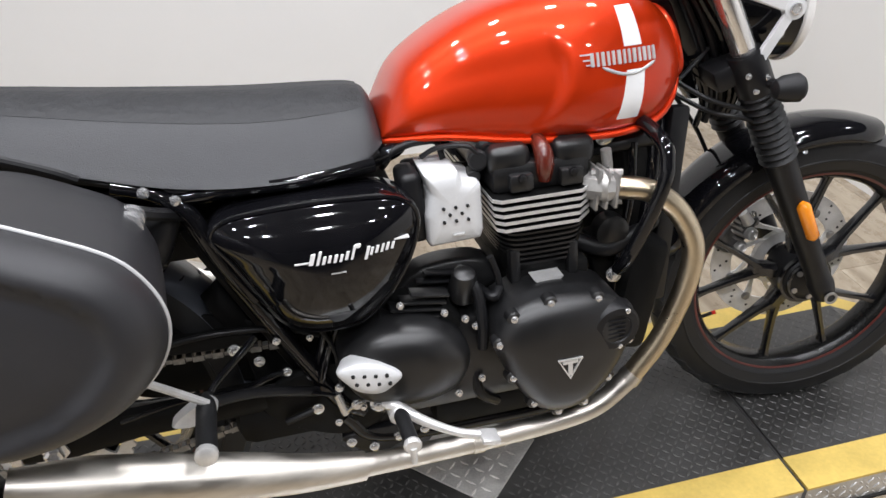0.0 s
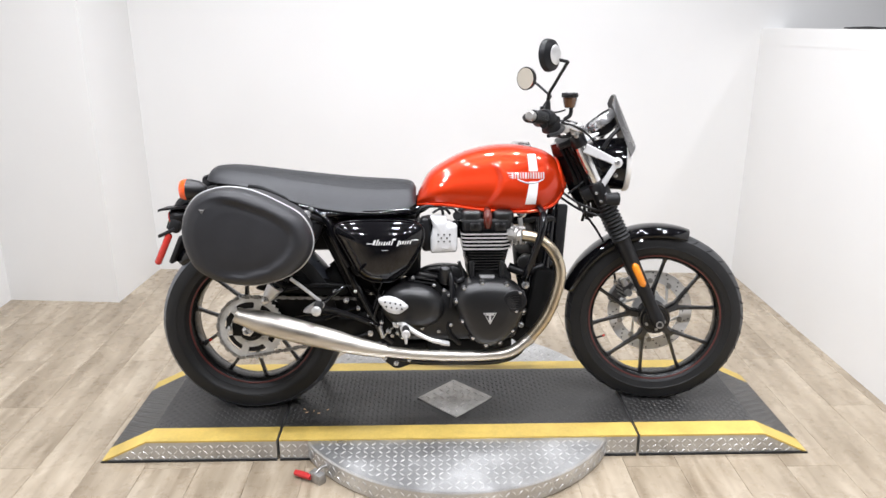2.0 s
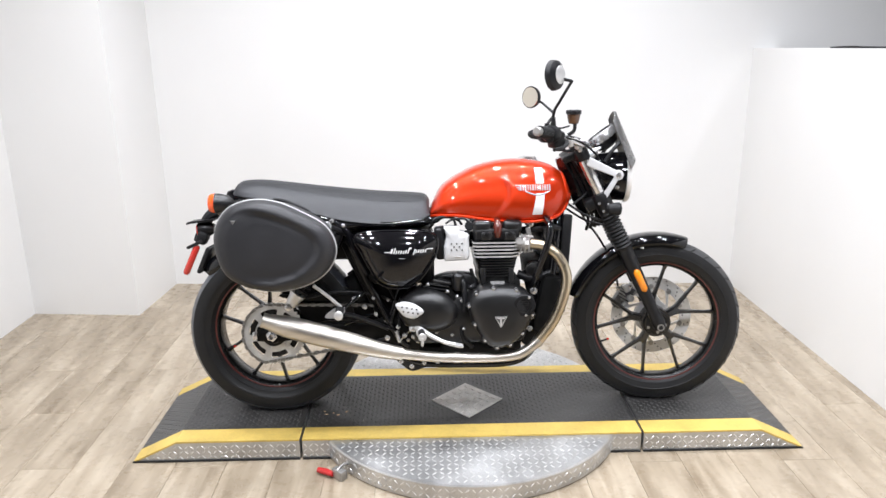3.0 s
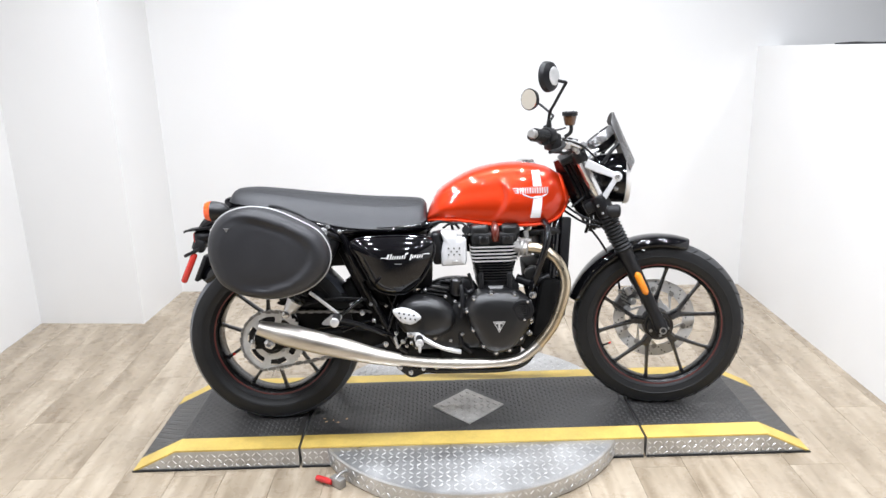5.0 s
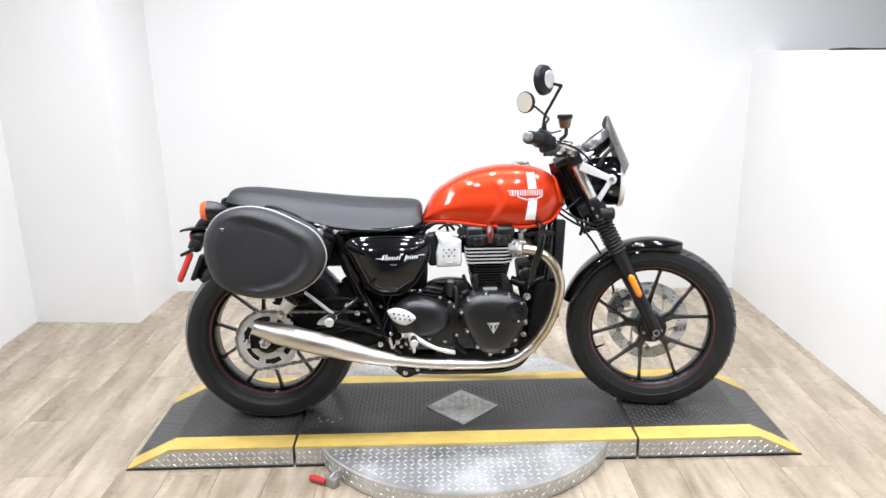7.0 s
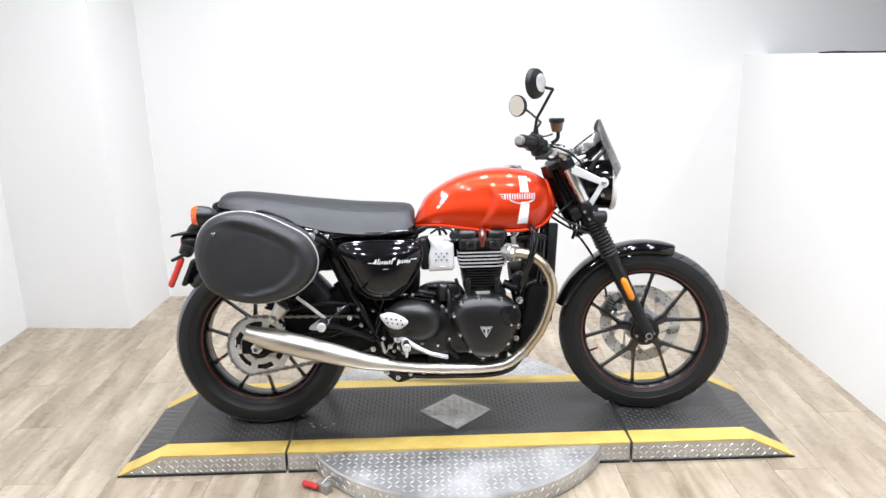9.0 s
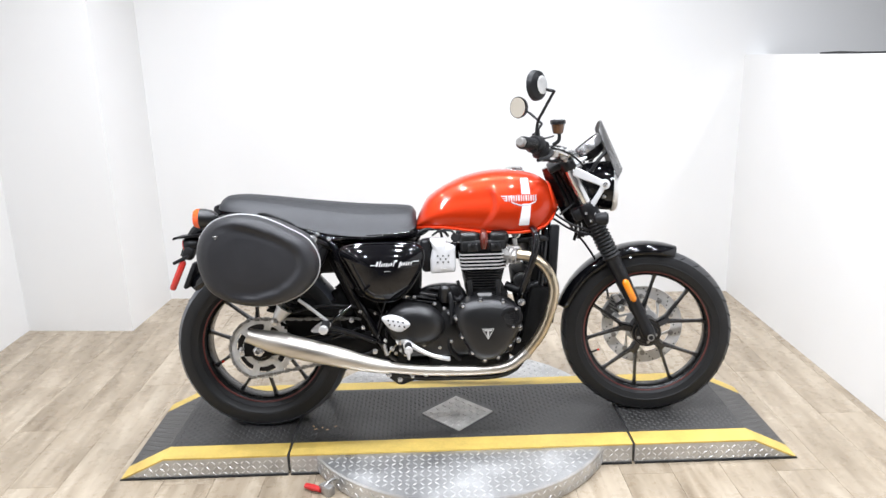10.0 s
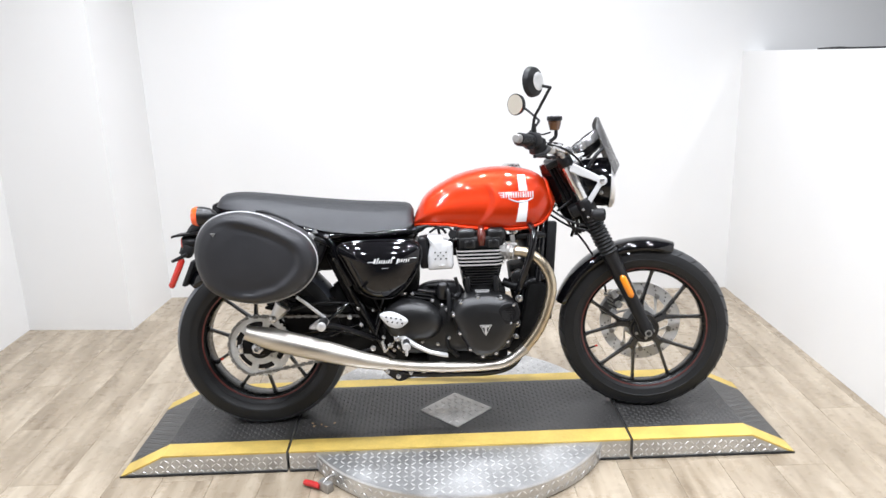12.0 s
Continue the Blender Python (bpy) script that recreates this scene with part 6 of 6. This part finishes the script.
box(bm, (-0.040, -0.178, 0.607), (0.020, 0.010, 0.004), 0.001)
part("drain_slot", bm, ALU, tb)
for i in range(3):
    for j in range(3):
        if j != 1 or i != 2:
            bm = bmesh.new()
            lathe(bm, [(0, 0.0028), (0.003, 0.0028)], (-0.063 + 0.0195 * i + (0.0098 if j == 1 else 0), -0.1815, 0.632 + 0.0115 * j), (0, -1, 0), 10)
            part("hole", bm, DARKGAP, tb)
bm = bmesh.new()
tube(bm, [(-0.10, -0.07, 0.665), (-0.05, -0.07, 0.662), (0.03, -0.07, 0.655)], 0.030, 16)
part("intake_pipe", bm, SATIN, bike)
bm = bmesh.new()
box(bm, (-0.085, -0.09, 0.690), (0.05, 0.05, 0.04), 0.01)
part("intake_clamp", bm, SATIN, bike)
for pts in ([(-0.14, -0.08, 0.70), (-0.10, -0.10, 0.745), (-0.04, -0.10, 0.735), (-0.02, -0.10, 0.715)], [(-0.05, -0.11, 0.74), (-0.045, -0.12, 0.715)], [(0.24, -0.08, 0.70), (0.27, -0.10, 0.735), (0.32, -0.08, 0.76)]):
    part("hose", tube(bmesh.new(), pts, 0.005, 8), SATIN, bike)

# radiator between the down tubes
bm = bmesh.new()
box(bm, (0.356, 0, 0.555), (0.030, 0.20, 0.36), 0.008, roty(4))
rad = part("radiator", bm, PLASTIC, bike, "tall narrow black radiator")
bm = bmesh.new()
box(bm, (0.359, -0.112, 0.565), (0.036, 0.024, 0.37), 0.008, roty(4))
part("radiator_tank", bm, SATIN, rad)
for k in range(26):
    part("radiator_fin", box(bmesh.new(), (0.3715 + 0.00075 * (k - 13), 0, 0.41 + 0.0108 * k), (0.006, 0.178, 0.002), 0, roty(4)), SATIN, rad)

# ---- exhaust ----
for sy in (-1, 1):
    y = sy
    head_pts = [(0.180, y * 0.165, 0.652), (0.222, y * 0.192, 0.652), (0.272, y * 0.210, 0.644), (0.318, y * 0.221, 0.608), (0.346, y * 0.230, 0.545), (0.340, y * 0.230, 0.475), (0.303, y * 0.226, 0.375), (0.246, y * 0.225, 0.298), (0.185, y * 0.230, 0.257), (0.110, y * 0.238, 0.246), (-0.030, y * 0.252, 0.250), (-0.15, y * 0.268, 0.262), (-0.255, y * 0.290, 0.282)]
    ex = pipe("exhaust", head_pts[:8], 0.0188, GOLDSTEEL, "brushed steel exhaust, straw-tinted at the bend", 7, 20)
    part("lower_pipe", tube(bmesh.new(), head_pts[7:], [0.0192, 0.0185, 0.0180, 0.0180, 0.0182, 0.0186], 20, 7), STEEL, ex)
    bm = bmesh.new()
    tube(bm, [(0.252, y * 0.2252, 0.305), (0.240, y * 0.2252, 0.292)], 0.0205, 20)
    part("pipe_collar", bm, STEEL, ex)
    bm = bmesh.new()
    tube(bm, [(-0.245, y * 0.288, 0.280), (-0.29, y * 0.296, 0.291), (-0.35, y * 0.306, 0.308), (-0.43, y * 0.316, 0.334), (-0.53, y * 0.328, 0.365), (-0.625, y * 0.340, 0.396), (-0.662, y * 0.345, 0.408), (-0.700, y * 0.350, 0.421), (-0.712, y * 0.352, 0.425)], [0.0235, 0.0262, 0.0305, 0.0352, 0.0385, 0.0380, 0.0330, 0.0265, 0.0250], 28, 6)
    mf = part("silencer", bm, STEEL, bike, "tapered brushed stainless silencer")
    bm = bmesh.new()
    c, d = np.array([-0.712, y * 0.352, 0.4255]), np.array([-0.93, y * 0.1, 0.33])
    lathe(bm, [(-0.004, 0.0254), (0.004, 0.0256), (0.004, 0.0218), (-0.002, 0.0215)], c, d, 28, closed=True)
    part("silencer_tip", bm, STEEL, mf)
    bm = bmesh.new()
    lathe(bm, [(0.0, 0.0219), (0.001, 0.0219)], c, d, 28)
    part("silencer_bore", bm, DARKGAP, mf)
    bm = bmesh.new()
    tube(bm, [(0.180, y * 0.165, 0.652), (0.212, y * 0.188, 0.652), (0.222, y * 0.192, 0.652)], [0.024, 0.025, 0.021], 8, straight=True)
    part("exhaust_flange", bm, FLANGE, ex, "finned bright exhaust flange", 20)
    for dz in (-0.024, 0.024):
        bm = bmesh.new()
        tube(bm, [(0.186, y * 0.175, 0.652 + dz), (0.232, y * 0.195, 0.652 + dz)], 0.0065, 8)
        part("flange_nut", bm, FLANGE, ex)
    for k, xx in enumerate((0.190, 0.203, 0.216)):
        part("flange_plate", box(bmesh.new(), (xx, y * (0.165 + (xx - 0.18) * 0.62), 0.652), (0.0055, 0.052, 0.070 - 0.006 * k), 0.002, roty(6)), FLANGE, ex)
    bm = bmesh.new()
    tube(bm, [(0.206, y * 0.182, 0.652), (0.214, y * 0.187, 0.652)], 0.029, 20)
    part("flange_ring", bm, FLANGE, ex)
    if sy < 0:
        bm = bmesh.new()
        tube(bm, [(-0.040, -0.2532, 0.2508), (-0.060, -0.2556, 0.2526)], 0.0200, 20)
        part("pipe_clamp", bm, STEEL, ex)

# ---- footrests and pedal ----
bm = bmesh.new()
tube(bm, [(-0.175, -0.27, 0.352), (-0.172, -0.350, 0.356)], [0.0125, 0.0125], 14)
peg = part("footrest", bm, RUBBER, bike, "black rubber footrest with metal tip")
bm = bmesh.new()
lathe(bm, [(0, 0.0135), (0.006, 0.0145), (0.010, 0.012)], (-0.172, -0.350, 0.356), (0, -1, 0), 16)
part("footrest_tip", bm, ALU, peg)
bm = bmesh.new()
tube(bm, [(-0.172, -0.358, 0.354), (-0.172, -0.359, 0.334), (-0.172, -0.359, 0.326)], [0.006, 0.005, 0.004], 10)
part("peg_feeler", bm, ALU, peg)
bm = bmesh.new()
lathe(bm, [(0, 0.020), (0.09, 0.016), (0.095, 0.012)], (-0.178, -0.18, 0.348), (0, -1, 0), 18)
part("footrest_boss", bm, ALU, peg)
bm = bmesh.new()
tube(bm, [(-0.206, -0.238, 0.360), (-0.182, -0.258, 0.361), (-0.140, -0.285, 0.341), (-0.095, -0.305, 0.324), (-0.058, -0.316, 0.317)], [0.010, 0.010, 0.0085, 0.007, 0.008], 12)
ped = part("brake_pedal", bm, ALU, bike, "polished metal brake pedal")
part("pedal_pivot", lathe(bmesh.new(), [(-0.05, 0.013), (0.004, 0.014), (0.006, 0.010), (0.014, 0.009), (0.016, 0.006)], (-0.206, -0.238, 0.360), (0, -1, 0), 18), CHROME, ped)
part("pedal_link", tube(bmesh.new(), [(-0.206, -0.232, 0.372), (-0.190, -0.236, 0.384), (-0.178, -0.230, 0.372)], 0.005, 8), CHROME, ped)
part("pedal_pad", box(bmesh.new(), (-0.045, -0.325, 0.317), (0.030, 0.034, 0.009), 0.003, roty(10)), ALU, ped)
for x, z in ((-0.228, 0.360), (-0.205, 0.310), (-0.238, 0.315), (-0.150, 0.345)):
    bolt(bike, x, -0.170, z, 0.007, 0.010)
# passenger footrest and hanger
bm = bmesh.new()
o = spline([(-0.515, 0.414), (-0.484, 0.440), (-0.456, 0.446), (-0.446, 0.428), (-0.480, 0.409)], 6, True)
plate(bm, o, [(1, -0.255), (1, -0.272), (0.9, -0.277)])
hang = part("passenger_hanger", bm, ALU, bike, "cast silver passenger footrest hanger", 50)
bm = bmesh.new()
tube(bm, [(-0.462, -0.24, 0.432), (-0.460, -0.280, 0.440), (-0.452, -0.392, 0.447)], [0.010, 0.0150, 0.0150], 16, straight=True)
part("peg_rubber", bm, RUBBER, hang)
bm = bmesh.new()
lathe(bm, [(0, 0.0155), (0.009, 0.0155), (0.012, 0.011)], (-0.452, -0.391, 0.447), (0, -1, 0), 16)
part("peg_tip", bm, ALU, hang)
bolt(bike, -0.420, -0.150, 0.452, 0.008, 0.008)
bolt(bike, -0.385, -0.145, 0.420, 0.007, 0.008)
# stand and lower bracket
bm = bmesh.new()
o = spline([(-0.27, 0.215), (-0.20, 0.225), (-0.10, 0.215), (-0.09, 0.190), (-0.16, 0.180), (-0.21, 0.165), (-0.24, 0.180)], 5, True)
plate(bm, o, [(1, -0.10), (1, -0.128), (0.92, -0.132)])
lb = part("lower_bracket", bm, SATIN, bike, "black bracket under the engine", 50)
for x, z in ((-0.255, 0.205), (-0.215, 0.185), (-0.168, 0.198), (-0.118, 0.203)):
    bolt(lb, x, -0.132, z, 0.007, 0.008)
pipe("side_stand", [(-0.42, 0.12, 0.26), (-0.51, 0.20, 0.10), (-0.60, 0.262, -0.028)], 0.012, SATIN, "black side stand")
pipe("brake_hose", [(-0.60, -0.135, 0.455), (-0.48, -0.13, 0.475), (-0.35, -0.12, 0.46), (-0.25, -0.12, 0.42)], 0.005, SATIN)
pipe("front_hose", [(0.47, 0.09, 0.72), (0.56, 0.11, 0.60), (0.62, 0.11, 0.45), (0.615, 0.10, 0.38)], 0.0045, SATIN)

bm = bmesh.new()
plate(bm, spline([(-0.400, 0.335), (-0.300, 0.378), (-0.215, 0.372), (-0.175, 0.300), (-0.200, 0.235), (-0.275, 0.225), (-0.370, 0.275)], 6, True), [(1, -0.112), (1, -0.126), (0.95, -0.131)])
part("footrest_plate", bm, DULL, bike, "black footrest mounting plate", 50)
bm = bmesh.new()
box(bm, (-0.14, 0.0, 0.225), (0.26, 0.24, 0.075), 0.025, None, 3)
part("collector_box", bm, SATIN, bike, "black exhaust collector box under the engine")
# dark filler boxes behind the visible engine parts, closing see-through gaps
for name, at, size in (("pivot_casting", (-0.30, 0.0, 0.335), (0.16, 0.14, 0.17)), ("battery_tray", (-0.26, 0.0, 0.44), (0.14, 0.14, 0.12)), ("linkage_cover", (-0.330, -0.02, 0.275), (0.24, 0.22, 0.09)), ("tool_tray", (-0.470, 0.02, 0.645), (0.16, 0.22, 0.12))):
    part(name, box(bmesh.new(), at, size, 0.03), DULL, bike)
pipe("coolant_hose", [(0.185, -0.12, 0.530), (0.235, -0.135, 0.515), (0.285, -0.125, 0.525), (0.345, -0.105, 0.545)], 0.016, SATIN, "black coolant hose")
pipe("coolant_hose", [(0.200, -0.10, 0.690), (0.265, -0.12, 0.700), (0.320, -0.115, 0.700), (0.352, -0.10, 0.690)], 0.014, SATIN, "black coolant hose")
# more dark filler boxes, added so no bright floor shows past the header pipe
for name, at, size, turn, soft_edge in (
    ("engine_hanger", (0.262, -0.10, 0.470), (0.085, 0.03, 0.16), -12, 0.01),
    ("radiator_cowl", (0.300, 0.0, 0.615), (0.05, 0.24, 0.24), -7, 0.01),
    ("engine_mount", (0.262, 0.0, 0.520), (0.07, 0.22, 0.12), -7, 0.01),
    ("lower_cowl", (0.290, -0.03, 0.420), (0.075, 0.28, 0.22), 12, 0.02),
    ("oil_cooler", (0.225, -0.02, 0.310), (0.09, 0.24, 0.10), 35, 0.02),
):
    part(name, box(bmesh.new(), at, size, soft_edge, roty(turn)), DULL, bike)
bm = bmesh.new()
lathe(bm, [(0, 0.030), (0.03, 0.030), (0.034, 0.022)], (0.245, -0.11, 0.545), (0, -1, 0), 24)
part("thermostat_housing", bm, CRINKLE, bike)

# hoses, pipes and small brackets round the engine
for name, pts, r, material in (
    ("brake_pipe", [(-0.46, -0.15, 0.355), (-0.419, -0.15, 0.369), (-0.375, -0.15, 0.388), (-0.344, -0.15, 0.393)], 0.0055, GLOSS),
    ("vent_hose", [(-0.141, -0.11, 0.719), (-0.122, -0.11, 0.736), (-0.093, -0.11, 0.745), (-0.057, -0.11, 0.746)], 0.0065, SATIN),
    ("wiring_loom", [(0.006, -0.19, 0.564), (0.018, -0.19, 0.526), (0.021, -0.19, 0.487), (0.014, -0.19, 0.436)], 0.006, SATIN),
    ("hose_neck", [(0.217, -0.16, 0.707), (0.221, -0.16, 0.677), (0.217, -0.16, 0.653)], 0.009, FLANGE),
    ("drain_hose", [(-0.25, -0.14, 0.452), (-0.272, -0.14, 0.407), (-0.291, -0.14, 0.354)], 0.007, GLOSS),
    ("oil_pipe", [(0.281, -0.13, 0.703), (0.28, -0.13, 0.604), (0.26, -0.13, 0.488), (0.253, -0.13, 0.365)], 0.008, GLOSS),
    ("link_rod", [(-0.361, -0.14, 0.283), (-0.323, -0.14, 0.294), (-0.304, -0.14, 0.299)], 0.006, SATIN),
):
    pipe(name, pts, r, material)
for x, y, z, r in ((-0.315, -0.13, 0.405, 0.006), (-0.305, -0.13, 0.364, 0.0075), (-0.344, -0.15, 0.393, 0.006), (-0.304, -0.14, 0.299, 0.008)):
    bolt(bike, x, y, z, r, 0.008)

for x, y, z, r in ((-0.352, -0.145, 0.452, 0.005), (-0.298, -0.135, 0.442, 0.0045), (-0.262, -0.150, 0.342, 0.006), (-0.226, -0.150, 0.292, 0.005), (-0.190, -0.150, 0.286, 0.0055), (-0.272, -0.140, 0.262, 0.005), (-0.110, -0.150, 0.300, 0.005)):
    bolt(bike, x, y, z, r, 0.008)
for name, pts, r, material in (
    ("brake_switch", [(-0.268, -0.150, 0.330), (-0.262, -0.152, 0.300), (-0.258, -0.152, 0.286)], 0.0075, CHROME),
    ("switch_rod", [(-0.258, -0.152, 0.286), (-0.240, -0.170, 0.312), (-0.214, -0.205, 0.345)], 0.0032, CHROME),
    ("sensor_wire", [(-0.30, -0.14, 0.515), (-0.285, -0.145, 0.470), (-0.262, -0.150, 0.420), (-0.258, -0.152, 0.335)], 0.0036, SATIN),
    ("brake_line", [(-0.62, -0.145, 0.350), (-0.52, -0.150, 0.372), (-0.43, -0.150, 0.372), (-0.34, -0.150, 0.350), (-0.27, -0.155, 0.330)], 0.0036, GLOSS),
):
    pipe(name, pts, r, material)

# small dry flakes on the mat
chip = None
for cx, cy, a in ((-0.545, -0.098, 20), (-0.520, -0.088, 70), (-0.556, -0.075, -30), (-0.500, -0.105, 10), (-0.47, -0.080, 50)):
    if chip is None:
        bm = bmesh.new()
        rings(bm, [[(0.0045 * k * math.cos(t) * (1.3 + 0.3 * math.sin(3 * t)), 0.0026 * k * math.sin(t), z) for t in np.linspace(0, 2 * math.pi, 9, endpoint=False)] for k, z in ((1, 0), (0.8, 0.0022))])
        chip = tagged(new("debris_flake", finish("debris_flake", bm, mat("dry_flake", (0.45, 0.30, 0.18), 0.8))), "small tan dry flake lying on the black mat", "debris", "flakes on the mat")
        chip.matrix_world = pose(cx, cy, HP + 0.0032, 0, 0, a)
    else:
        copy_thing(chip, pose(cx, cy, HP + 0.0032, 0, 0, a))

# ---- floor planks, last ----
PW, PL = 0.182, 1.22
pm = {}


def plank_mesh(w, l):
    key = (round(w, 3), round(l, 3))
    if key not in pm:
        b = bmesh.new()
        rings(b, [[(x * k, y - s, z) for x, y, s in ((-w / 2, 0, -e), (w / 2, 0, -e), (w / 2, l, e), (-w / 2, l, e))] for k, e, z in ((1, 0, -0.0045), (1, 0, -0.0012), (0.992, 0.001, 0.0))])
        pm[key] = finish("plank", b, PLANK, 20, False)
    return pm[key]


col = 0
x = -2.342 + PW / 2
while x - PW / 2 < 1.71:
    y = -7.2 - (col * 0.41) % PL
    while y < 1.86:
        y0, y1 = max(y, -7.19), min(y + PL, 1.87)
        p = new("plank", plank_mesh(PW - 0.0006, y1 - y0 - 0.0006))
        p.parent = floor
        p.location = (x, y0, 0)
        y += PL
    x += PW
    col += 1
